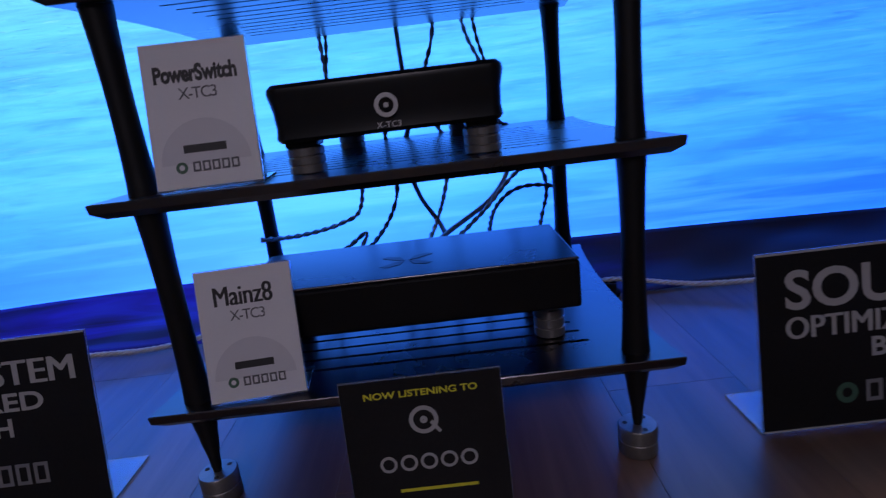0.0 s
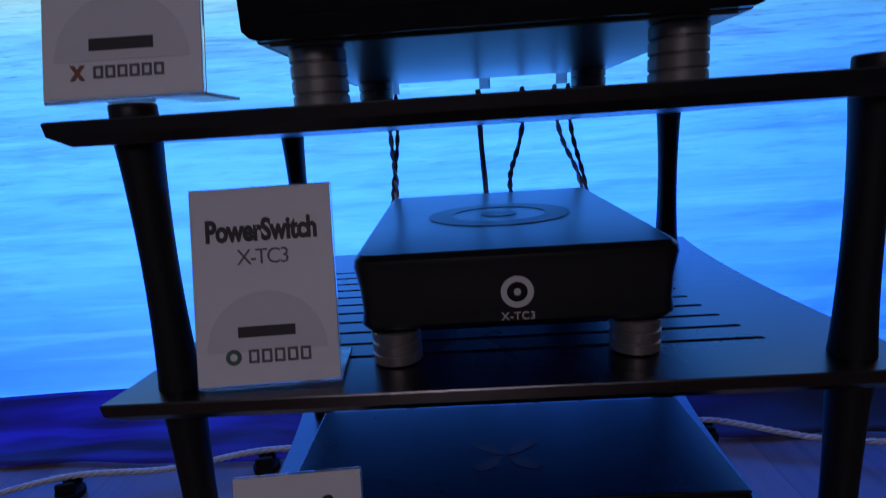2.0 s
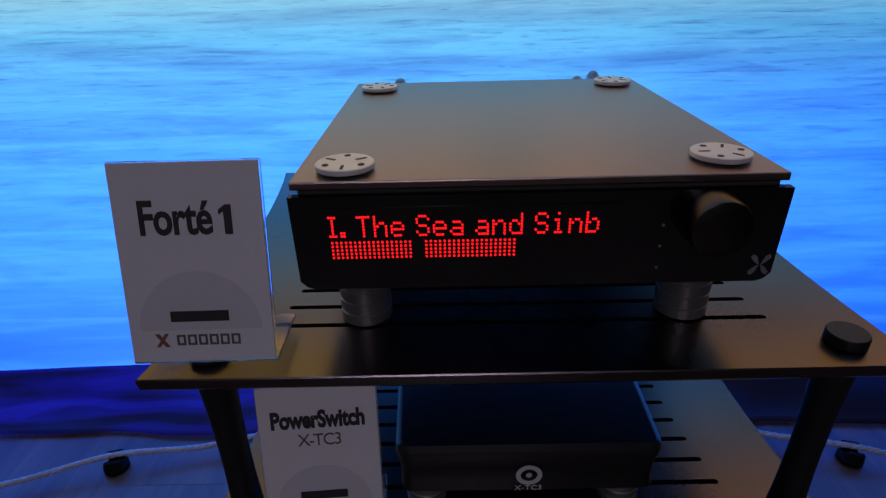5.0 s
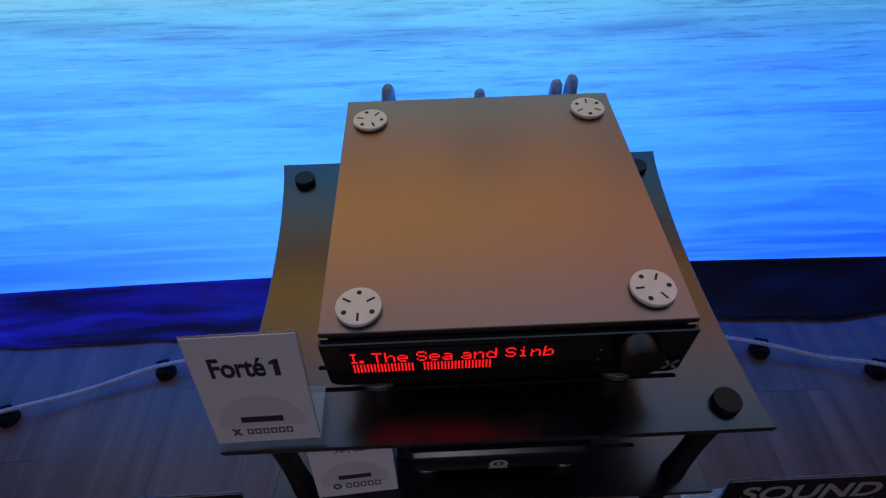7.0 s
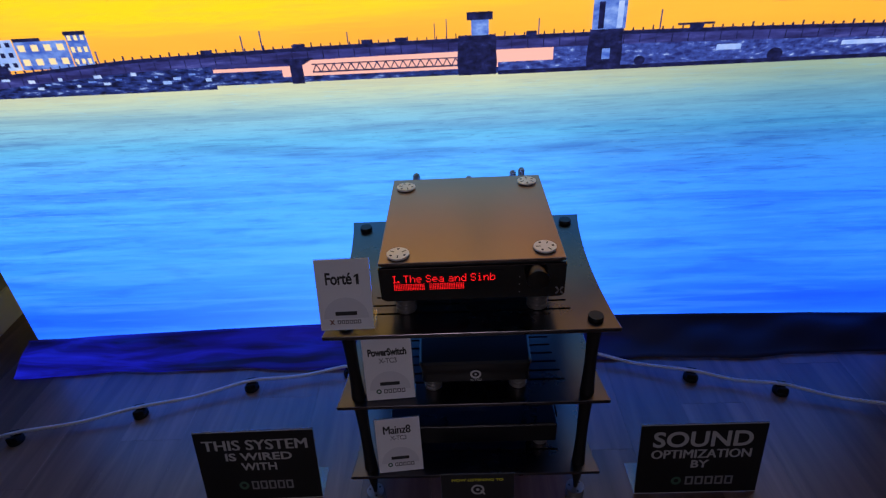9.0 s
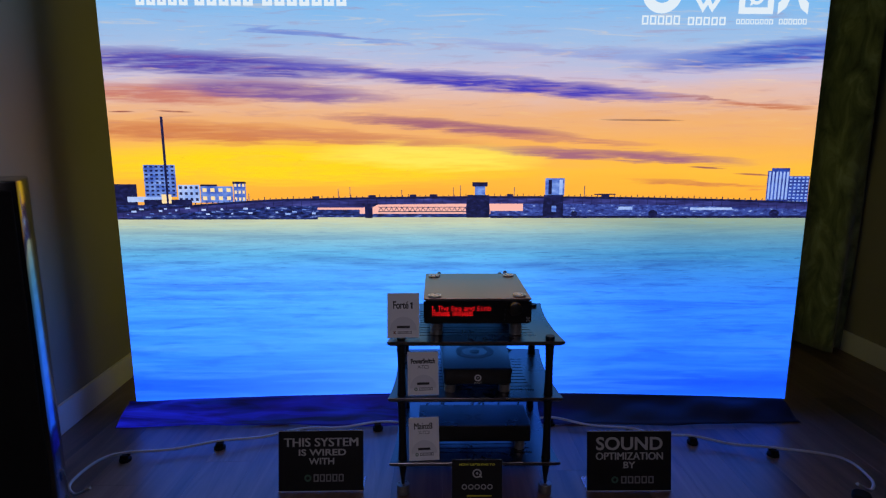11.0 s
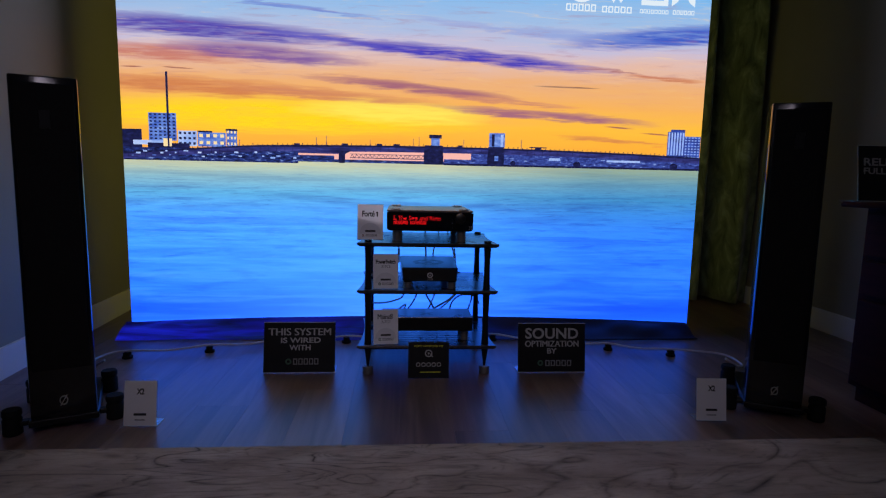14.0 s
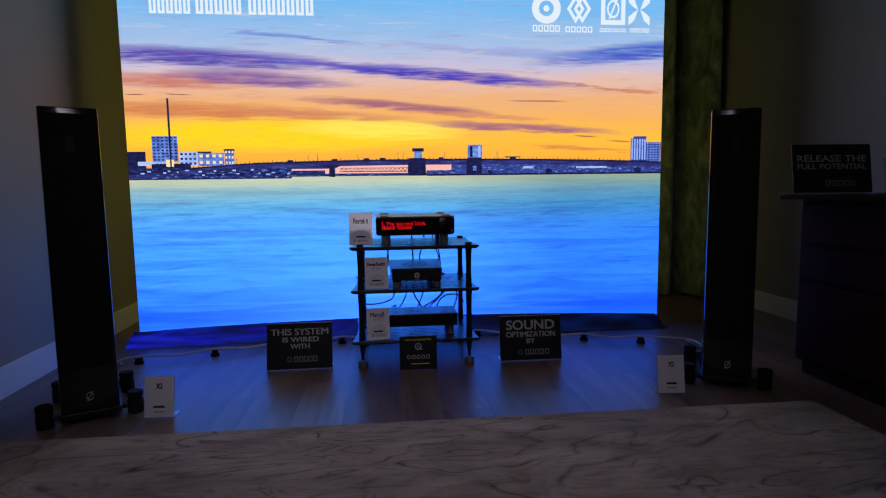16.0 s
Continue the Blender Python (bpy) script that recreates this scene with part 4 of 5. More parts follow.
# ---- hi-fi units ----
def ringed_foot(radius, z0, z1, layers):
    prof = []
    h = (z1 - z0) / layers
    for i in range(layers):
        a = z0 + i * h
        prof += [(radius * 0.93, a + 0.0003), (radius, a + 0.0014), (radius, a + h - 0.0014), (radius * 0.93, a + h - 0.0003)]
    return lathe(prof, 36)


def place_feet(parent, spots, radius, z0, z1, layers):
    src = None
    for x, y in spots:
        if src is None:
            src = part("foot", ringed_foot(radius, z0, z1, layers), FOOT_ALU, parent, "ringed aluminium foot", smooth=True)
            ob = src
        else:
            ob = link("foot", src.data, parent, "ringed aluminium foot")
        ob.location = (x, y, 0)


# streaming amplifier with the red display, on the top shelf
AMP = thing("amplifier", pose(0.0065, 0, TOPS[2] + 0.0065), "black amplifier with red dot display on the top shelf", "amplifier")
ZB, ZT = 0.040, 0.1195
bm = bmesh.new()
box_into(bm, -0.173, 0.173, 0.054, 0.436, ZB, ZT - 0.004, 0.002)
part("body", bm, PANEL_BLACK, AMP)
part("lid", box(-0.1805, 0.1805, 0.0535, 0.437, ZT, ZT + 0.0065, 0.0012), TOP_SATIN, AMP, "satin dark metal lid")
# dark filler in place of the shade between body and lid
part("lid_gap", box(-0.175, 0.175, 0.056, 0.433, ZT - 0.0038, ZT - 0.0002), DARK_HOLE, AMP)
part("front_panel", prism([(-0.18, ZB + 0.008), (-0.175, ZB + 0.003), (-0.169, ZB + 0.001), (0.169, ZB + 0.001), (0.175, ZB + 0.003), (0.18, ZB + 0.008), (0.1808, ZT - 0.0025), (-0.1808, ZT - 0.0025)], 0.0465, 0.0535), GLOSS_BLACK, AMP, "black glass front panel")
part("bottom_plate", box(-0.165, 0.165, 0.06, 0.428, ZB - 0.0012, ZB - 0.0001), BOTTOM_ALU, AMP, "bare metal bottom plate")
place_feet(AMP, ((-0.137, 0.083), (0.133, 0.083), (-0.137, 0.385), (0.135, 0.385)), 0.0215, -0.0061, ZB - 0.0014, 4)
# volume knob
KX, KZ, KY = 0.1245, 0.0945, 0.0462
to_front = Matrix(((1, 0, 0, KX), (0, 0, -1, KY), (0, 1, 0, KZ), (0, 0, 0, 1)))
part("knob", lathe([(0.0222, 0.0), (0.0222, 0.018), (0.0212, 0.0208), (0.0198, 0.0215)], 56, m=to_front), KNOB, AMP, "large dark volume knob", smooth=True)
bm = bmesh.new()
for z in (0.09, 0.073, 0.055):
    lathe_into(bm, [(0.0011, 0), (0.0011, 0.0006)], 10, m=Matrix(((1, 0, 0, 0.0915), (0, 0, -1, 0.0463), (0, 1, 0, z), (0, 0, 0, 1))))
part("indicator_dots", bm, SIGN_GREY, AMP)
bm = bmesh.new()
for sx, sz in ((1, 1), (1, -1), (-1, 1), (-1, -1)):
    c = (0.1695, 0.0555)
    prism_into(bm, [(c[0] + sx * 0.0006, c[1]), (c[0] + sx * 0.004, c[1] + sz * 0.002), (c[0] + sx * 0.0078, c[1] + sz * 0.0062), (c[0] + sx * 0.0062, c[1] + sz * 0.0088), (c[0] + sx * 0.003, c[1] + sz * 0.0068)], 0.0458, 0.0464)
part("emblem", bm, SIGN_GREY, AMP, "grey four-bladed emblem")

GLYPHS = {"I": "### .#. .#. .#. .#. .#. ###", ".": ".. .. .. .. .. ## ##", "T": "##### ..#.. ..#.. ..#.. ..#.. ..#.. ..#..",
          "h": "#.... #.... #.##. ##..# #...# #...# #...#", "e": "..... ..... .###. #...# ##### #.... .###.", "S": ".###. #...# #.... .###. ....# #...# .###.",
          "a": "..... ..... .###. ....# .#### #...# .####", "n": "..... ..... #.##. ##..# #...# #...# #...#", "d": "....# ....# .##.# #..## #...# #...# .####",
          "i": "..#.. ..... .##.. ..#.. ..#.. ..#.. .###.", "b": "#.... #.... #.##. ##..# #...# #...# ####.", " ": ".. .. .. .. .. .. .."}


def dot_line(text, x0, x1, z0, z1, y):
    """Words of round lit dots, five by seven to a sign."""
    bm = bmesh.new()
    widths = [len(GLYPHS[c].split()[0]) for c in text]
    total = sum(widths) + len(text) - 1
    px, pz = (x1 - x0) / total, (z1 - z0) / 6
    col = 0
    for c, w in zip(text, widths):
        for r, row in enumerate(GLYPHS[c].split()):
            for q in range(w):
                if row[q] == "#":
                    lathe_into(bm, [(0.00102, 0), (0.00102, 0.0004)], 7, m=Matrix(((1, 0, 0, x0 + (col + q + 0.5) * px), (0, 0, -1, y), (0, 1, 0, z1 - r * pz), (0, 0, 0, 1))))
        col += w + 1
    return bm


display = part("display", box(-0.16, 0.06, 0.0457, 0.0463, 0.0575, 0.1085), GLOSS_BLACK, AMP, "dot display window")
part("display_text", dot_line("I. The Sea and Sinb", -0.1535, 0.0445, 0.0865, 0.1015, 0.0455), RED_DOT, display, "red dot letters")
for x0, x1 in ((-0.1535, -0.0925), (-0.084, -0.0155)):
    bm = bmesh.new()
    nx = int((x1 - x0) / 0.0033)
    for r in range(5):
        for q in range(nx):
            lathe_into(bm, [(0.00102, 0), (0.00102, 0.0004)], 7, m=Matrix(((1, 0, 0, x0 + (q + 0.5) * (x1 - x0) / nx), (0, 0, -1, 0.0455), (0, 1, 0, 0.0688 + r * 0.0031), (0, 0, 0, 1))))
    part("display_bar", bm, RED_DOT, display, "red dotted bar")
# four discs on the lid
disc_me = None
for x, y, turn in ((-0.143, 0.081, 0), (0.1445, 0.089, 34), (0.1455, 0.395, 60), (-0.1465, 0.386, 20)):
    if disc_me is None:
        d = part("disc", lathe([(0.016, 0), (0.016, 0.0014), (0.0218, 0.0016), (0.0224, 0.0021), (0.0224, 0.0054), (0.0217, 0.006)], 48), DISC_ALU, AMP, "pale aluminium damping disc", smooth=True)
        disc_me = d.data
        # raised dark marks paint in the shade of round holes and slots
        marks = []
        for k in range(6):
            a = radians(90 + k * 60)
            bmk = bmesh.new()
            if k % 2 == 0:
                lathe_into(bmk, [(0.0026, 0.006), (0.0026, 0.0063)], 14, (0.0155 * math.cos(a), 0.0155 * math.sin(a)))
            else:
                box_into(bmk, 0.009, 0.018, -0.0011, 0.0011, 0.006, 0.0063, 0, 1, Matrix.Rotation(a, 4, "Z"))
            marks.append(part("recess", bmk, DARK_HOLE, d))
    else:
        d = link("disc", disc_me, AMP, "pale aluminium damping disc")
        for mk in marks:
            link("recess", mk.data, d)
    d.matrix_local = pose(x, y, ZT + 0.0066, 0, 0, turn)
# plugs on the back
for x, h in ((-0.13, 0.026), (0.005, 0.014), (0.118, 0.024), (0.14, 0.03)):
    part("cable_plug", tube([(x, 0.437, 0.075), (x, 0.462, 0.085), (x + 0.002, 0.474, 0.09 + h), (x + 0.004, 0.492, 0.075 + h), (x + 0.004, 0.5, 0.03)], 0.0082, res=10), SLEEVE, AMP, "pale plastic cable boot", smooth=True)


def soft_case(x0, x1, y0, y1, z0, z1, waist):
    """A case with rounded corners and sides that draw in at mid height."""
    bm = bmesh.new()
    r = 0.014
    levels = [(z0, 0.007), (z0 + 0.004, 0.003), (z0 + (z1 - z0) * 0.25, waist), (z0 + (z1 - z0) * 0.55, waist * 0.8), (z1 - 0.009, 0.0), (z1 - 0.004, 0.001), (z1, 0.006)]
    rings = []
    for z, ins in levels:
        ring = []
        for cx, cy, a0 in ((x1 - r, y0 + r, -90), (x1 - r, y1 - r, 0), (x0 + r, y1 - r, 90), (x0 + r, y0 + r, 180)):
            for k in range(6):
                a = radians(a0 + 90 * k / 5)
                xx, yy = cx + (r - ins) * math.cos(a), cy + (r - ins) * math.sin(a)
                ring.append(bm.verts.new((xx * (1 + 0.11 * (yy - y0) / (y1 - y0)), yy, z)))
        rings.append(ring)
    n = len(rings[0])
    for a, b in zip(rings, rings[1:]):
        for i in range(n):
            bm.faces.new((a[i], a[(i + 1) % n], b[(i + 1) % n], b[i]))
    bm.faces.new(rings[0][::-1])
    bm.faces.new(rings[-1])
    return bm


# network switch on the middle shelf
SWITCH = thing("network_switch", pose(0.0085, -0.003, TOPS[1]), "black waisted network switch on the middle shelf", "network switch")
part("body", soft_case(-0.1185, 0.1185, 0.03, 0.395, 0.034, 0.0915, 0.0045), CASE_BLACK, SWITCH, smooth=True)
for sx in (-1, 1):
    part("foot_block", box(sx * 0.0935 - 0.017, sx * 0.0935 + 0.017, 0.046, 0.08, 0.028, 0.0345, 0.002), PANEL_BLACK, SWITCH)
place_feet(SWITCH, ((-0.0935, 0.062), (0.0935, 0.062), (-0.085, 0.34), (0.085, 0.34)), 0.0195, 0.0004, 0.0278, 3)
bm = ring_into(bmesh.new(), 0.0, 0.0605, 0.0075, 0.0118, 0.0292, 0.0299, 40)
lathe_into(bm, [(0.0026, 0), (0.0026, 0.0008)], 16, m=Matrix(((1, 0, 0, 0), (0, 0, -1, 0.0299), (0, 1, 0, 0.0605), (0, 0, 0, 1))))
part("ring_emblem", bm, LOGO_GREY, SWITCH, "silver ring emblem")
lettering("model_lettering", "X-TC3", -0.012, 0.0125, 0.0385, 0.0445, 0.0325, LOGO_GREY, SWITCH, 0.01, 1.1)
gloss_ring = Matrix(((1, 0, 0, 0), (0, 0, 1, 0.2), (0, -1, 0, 0.092), (0, 0, 0, 1)))
bm = ring_into(bmesh.new(), 0, 0, 0.046, 0.070, -0.0001, 0.0003, 56)
ring_into(bm, 0, 0, 0.002, 0.018, -0.0001, 0.0003, 32)
bmesh.ops.transform(bm, matrix=gloss_ring, verts=bm.verts[:])
part("lid_emblem", bm, EMBLEM_MATT, SWITCH, "matt ring printed on the lid")

# mains distributor on the bottom shelf
MAINS = thing("power_distributor", pose(0, 0, TOPS[0]), "long low black mains distributor on the bottom shelf", "power distributor")
part("body", box(-0.196, 0.197, 0.05, 0.215, 0.05, 0.1065, 0.004, 3), PANEL_BLACK, MAINS)
part("lid", box(-0.195, 0.196, 0.051, 0.214, 0.1067, 0.11, 0.0012), SHELF_BLACK, MAINS, "satin black lid")
place_feet(MAINS, ((-0.166, 0.098), (0.166, 0.098), (-0.166, 0.185), (0.166, 0.185)), 0.019, 0.0004, 0.0498, 4)
part("end_socket", box(0.1972, 0.204, 0.09, 0.13, 0.085, 0.1, 0.002), PANEL_BLACK, MAINS)
bm = bmesh.new()
for sx, sy in ((1, 1), (1, -1), (-1, 1), (-1, -1)):
    v = [bm.verts.new((x, y, 0.1101)) for x, y in ((sx * 0.002, 0.115), (sx * 0.014, 0.115 + sy * 0.004), (sx * 0.032, 0.115 + sy * 0.018), (sx * 0.024, 0.115 + sy * 0.024), (sx * 0.008, 0.115 + sy * 0.016))]
    f = bm.faces.new(v)
    g = bmesh.ops.extrude_face_region(bm, geom=[f])
    bmesh.ops.translate(bm, vec=(0, 0, 0.0003), verts=[e for e in g["geom"] if isinstance(e, bmesh.types.BMVert)])
part("lid_emblem", bm, EMBLEM_MATT, MAINS, "pale printed cross on the lid")


# ---- cards and signs ----
def stand(name, w, h, m, tilt, label, category, group, sheet, foot=0.06):
    """A clear slanted stand with a sheet in it; the sheet's plane leans back by tilt."""
    base = thing(name, m, label, category, group)
    lean = pose(0, 0, 0.0028, -tilt, 0, 0)
    s = part("sheet", box(-w / 2, w / 2, -0.0008, 0.0006, 0.0, h, 0.0003, 1), sheet, base, at=lean)
    hb = bmesh.new()
    box_into(hb, -w / 2 - 0.001, w / 2 + 0.001, 0.0008, 0.003, -0.001, h + 0.001, 0.0005, 1, lean)
    box_into(hb, -w / 2 - 0.001, w / 2 + 0.001, 0.0005, foot, 0.0002, 0.0026, 0.0005, 1)
    hold = part("holder", hb, ACRYLIC, base, "clear acrylic holder")
    hold.visible_shadow = False
    return base, s


def price_card(x, y, z, turn, model, variant, mark, label, group="model cards"):
    base, s = stand("model_card", 0.104, 0.145, pose(x, y, z, 0, 0, turn), 14.5, label, "sign card", group, PAPER)
    yf = -0.0009
    # pale half disc low on the sheet
    part("pale_dome", ring_into(bmesh.new(), 0.0, 0.024, 0.0005, 0.044, yf - 0.0002, yf + 0.0001, 40, 0, 180), PALE_GREY, s)
    if variant:
        lettering("model_lettering", model, -0.041 if len(model) > 7 else -0.034, 0.041 if len(model) > 7 else 0.03, 0.105, 0.1225 if len(model) > 7 else 0.1265, yf, INK, s, 0.042, 0.97)
        lettering("variant_lettering", variant, -0.019, 0.019, 0.088, 0.0995, yf, GREY_INK, s, 0.0, 0.85)
    else:
        lettering("model_lettering", model.split()[0], -0.034, 0.017, 0.094, 0.119, yf, INK, s, 0.024, 0.95)
        part("model_lettering", prism([(0.025, 0.094), (0.0305, 0.094), (0.0305, 0.115), (0.0265, 0.115), (0.0215, 0.1115), (0.0215, 0.108), (0.025, 0.11)], yf - 0.0005, yf), INK, s)
    low = 0.0 if variant else -0.004
    bar("price_bar", -0.021, 0.021, 0.0345 + low, 0.0425 + low, yf, INK, s)
    if mark == "ring":
        part("brand_emblem", ring_into(bmesh.new(), -0.025, 0.0205, 0.0028, 0.0058, yf - 0.0005, yf, 24), GREEN_INK, s)
        wordmark(5, -0.014, 0.031, 0.0155, 0.0255, yf, GREY_INK, s)
    elif mark == "cross":
        bmx = bmesh.new()
        for a in (1, -1):
            prism_into(bmx, [(-0.0305 - 0.0035 * a, 0.0115), (-0.0275 - 0.0035 * a, 0.0115), (-0.0275 + 0.0035 * a, 0.0215), (-0.0305 + 0.0035 * a, 0.0215)], yf - 0.0005 + a * 0.0001, yf)
        part("brand_emblem", bmx, ORANGE_INK, s)
        wordmark(6, -0.0185, 0.027, 0.0125, 0.0205, yf, GREY_INK, s)
    else:
        wordmark(6, -0.018, 0.018, 0.019, 0.0245, yf, GREY_INK, s)
    return base


price_card(-0.24, 0.006, 0.5749, 1, "Forté 1", "", "cross", "white model card in a clear stand on the top shelf")
price_card(-0.1755, 0.018, TOPS[1] + 0.0005, 4, "PowerSwitch", "X-TC3", "ring", "white model card in a clear stand on the middle shelf")
price_card(-0.173, 0.012, TOPS[0] + 0.0005, 5, "Mainz8", "X-TC3", "ring", "white model card in a clear stand on the bottom shelf")


def speaker_card(x, y, turn):
    base, s = stand("model_card", 0.105, 0.148, pose(x, y, 0.0005, 0, 0, turn), 9, "white model card in a clear stand beside a loudspeaker", "sign card", "model cards", PAPER)
    yf = -0.0009
    lettering("model_lettering", "X2", -0.0125, 0.0125, 0.103, 0.123, yf, INK, s, 0.035, 0.9)
    bar("price_bar", -0.02, 0.02, 0.034, 0.042, yf, INK, s)
    wordmark(8, -0.016, 0.016, 0.018, 0.0225, yf, GREY_INK, s)


speaker_card(-0.962, -0.462, -2)
speaker_card(0.985, -0.47, -4)


def black_sign(x, y, z, turn, w, h, tilt, rows, label, mark=True, name="floor_sign"):
    base, s = stand(name, w, h, pose(x, y, z, 0, 0, turn), tilt, label, "sign", "black signs", SIGN_BLACK, 0.09)
    for body, x0, x1, z0, z1 in rows:
        lettering("sign_lettering", body, x0, x1, z0, z1, -0.0009, SIGN_WHITE, s, 0.022, 1.0)
    # pale rim of the sheet
    for a in ((-w / 2, w / 2, h - 0.0022, h), (-w / 2, w / 2, 0.0, 0.0022)):
        part("sheet_rim", box(a[0], a[1], -0.0011, -0.0009, a[2], a[3]), SIGN_WHITE, s)
    return base, s


_, s1 = black_sign(-0.5375, 0.036, 0.0005, 1.0, 0.297, 0.213, 11, [("THIS SYSTEM", -0.13, 0.131, 0.157, 0.187), ("IS WIRED", -0.078, 0.088, 0.125, 0.148), ("WITH", -0.043, 0.046, 0.094, 0.117)], "black lettered floor sign in a clear stand")
part("brand_emblem", ring_into(bmesh.new(), -0.046, 0.047, 0.006, 0.0125, -0.0014, -0.0009, 28), GREEN_INK, s1)
wordmark(5, -0.026, 0.078, 0.034, 0.06, -0.0009, SIGN_GREY, s1)
_, s2 = black_sign(0.546, 0.028, 0.0005, 0.0, 0.297, 0.213, 9, [("SOUND", -0.117, 0.118, 0.145, 0.192), ("OPTIMIZATION", -0.118, 0.12, 0.111, 0.137), ("BY", -0.02, 0.022, 0.081, 0.104)], "black lettered floor sign in a clear stand")
part("brand_emblem", ring_into(bmesh.new(), -0.05, 0.04, 0.006, 0.0125, -0.0014, -0.0009, 28), GREEN_INK, s2)
wordmark(5, -0.028, 0.086, 0.027, 0.053, -0.0009, SIGN_GREY, s2)

_, q = stand("streaming_sign", 0.17, 0.15, pose(0.006, -0.034, 0.0005), 7, "small black streaming-service sign leaning before the rack", "sign", "black signs", SIGN_BLACK, 0.06)
lettering("sign_lettering", "NOW LISTENING TO", -0.06, 0.06, 0.13, 0.1375, -0.0009, SIGN_YELLOW, q, 0.02, 1.0)
part("brand_emblem", ring_into(bmesh.new(), 0.0, 0.103, 0.011, 0.0155, -0.0014, -0.0009, 36), SIGN_WHITE, q)
part("brand_emblem", ring_into(bmesh.new(), 0.0, 0.103, 0.0005, 0.004, -0.0014, -0.0009, 24), SIGN_WHITE, q)
part("brand_emblem", prism([(0.006, 0.099), (0.009, 0.1015), (0.018, 0.089), (0.015, 0.087)], -0.0016, -0.0009), SIGN_WHITE, q)
bm = bmesh.new()
for cx in (-0.043, -0.021, 0.0005, 0.022, 0.0435):
    ring_into(bm, cx, 0.056, 0.0062, 0.0092, -0.0014, -0.0009, 28)
part("wordmark", bm, SIGN_WHITE, q, "row of white rings in place of a word")
part("small_print", box(-0.034, 0.05, -0.0013, -0.0009, 0.023, 0.0265), SIGN_YELLOW, q)

# ---- loudspeakers ----
def loudspeaker(x, y, turn, label):
    sp = thing("loudspeaker", pose(x, y, 0, 0, 0, turn), label, "loudspeaker", "loudspeakers")
    w0, d0, h0 = 0.09, 0.34, 1.112
    bm = bmesh.new()
    pts = []
    for t in range(13):
        u = t / 12
        pts.append((w0 - 0.045 * u ** 1.8, d0 * u))
    out = [(xx, yy) for xx, yy in pts] + [(-xx, yy) for xx, yy in reversed(pts)]
    lo = [bm.verts.new((a, b, 0.045)) for a, b in out]
    hi = [bm.verts.new((a * 0.97, b + 0.004, h0)) for a, b in out]
    bm.faces.new(lo[::-1])
    bm.faces.new(hi)
    n = len(out)
    for i in range(n):
        bm.faces.new((lo[i], lo[(i + 1) % n], hi[(i + 1) % n], hi[i]))
    bmesh.ops.recalc_face_normals(bm, faces=bm.faces[:])
    rim = [e for e in bm.edges if all(v.co.z > 1 for v in e.verts)] + [e for e in bm.edges if abs(e.verts[0].co.z - e.verts[1].co.z) > 0.5 and all(v.co.y < 0.006 for v in e.verts)]
    bmesh.ops.bevel(bm, geom=rim, offset=0.005, segments=2, affect="EDGES", profile=0.5)
    cab = part("cabinet", bm, LACQUER, sp, "black gloss cabinet", smooth=True)
    part("grille", box(-0.078, 0.078, -0.006, 0.001, 0.2, 1.09, 0.004), RUBBER, sp, "black cloth grille")
    part("tweeter", box(-0.014, 0.014, -0.0085, -0.0055, 0.955, 1.01, 0.001), PANEL_BLACK, sp, "ribbon tweeter plate")
    bm = ring_into(bmesh.new(), 0.0, 0.095, 0.012, 0.0155, -0.0012, 0.0004, 24, 0, 360, 0.75)
    prism_into(bm, [(-0.011, 0.078), (-0.008, 0.078), (0.011, 0.112), (0.008, 0.112)], -0.0016, 0.0004)
    part("badge", bm, ALU, sp, "silver oval badge")
    part("plinth", box(-0.095, 0.095, -0.015, 0.35, 0.022, 0.0445, 0.004), PANEL_BLACK, sp, "black plinth")
    for sx in (-1, 1):
        for yy, fx in ((0.02, 0.14), (0.3, 0.115)):
            arm = part("outrigger", box(min(sx * 0.0955, sx * fx), max(sx * 0.0955, sx * fx), yy - 0.014, yy + 0.014, 0.026, 0.042, 0.003), PANEL_BLACK, sp)
            part("foot", lathe([(0.024, 0.0005), (0.027, 0.003), (0.027, 0.05), (0.024, 0.054), (0.024, 0.06), (0.027, 0.063), (0.027, 0.078), (0.024, 0.082)], 28, (sx * fx, yy)), RUBBER, arm, "round levelling foot", smooth=True)
    return sp


loudspeaker(-1.193, -0.463, 25, "tall slim black gloss floorstanding loudspeaker near the bare wall")
loudspeaker(1.237, -0.43, -25, "tall slim black gloss floorstanding loudspeaker near the curtained side")

# ---- chest with sign ----
CHEST = thing("chest_of_drawers", pose(0, 0, 0), "dark reddish-brown wooden chest of drawers against the wall", "chest")
part("carcass", box(1.655, 2.3, -1.55, -0.27, 0.06, 0.755, 0.004), CHEST_WOOD, CHEST)
part("top_board", box(1.572, 2.32, -1.6, -0.235, 0.755, 0.775, 0.006), CHEST_WOOD, CHEST)
part("plinth", box(1.675, 2.29, -1.53, -0.29, 0.0005, 0.06), CHEST_WOOD, CHEST)
for k, (z0, z1) in enumerate(((0.085, 0.405), (0.425, 0.555), (0.575, 0.735))):
    for y0, y1 in ((-1.53, -0.92), (-0.9, -0.29)):
        part("drawer", box(1.637, 1.6548, y0, y1, z0, z1, 0.004), CHEST_WOOD, CHEST)
_, s3 = black_sign(1.79, -0.275, 0.7755, 0, 0.362, 0.213, 8, [("RELEASE THE", -0.16, 0.16, 0.135, 0.165), ("FULL POTENTIAL", -0.16, 0.16, 0.103, 0.128)], "black lettered sign on the wooden chest", name="table_sign")
wordmark(5, -0.035, 0.1, 0.03, 0.056, -0.0009, SIGN_GREY, s3)

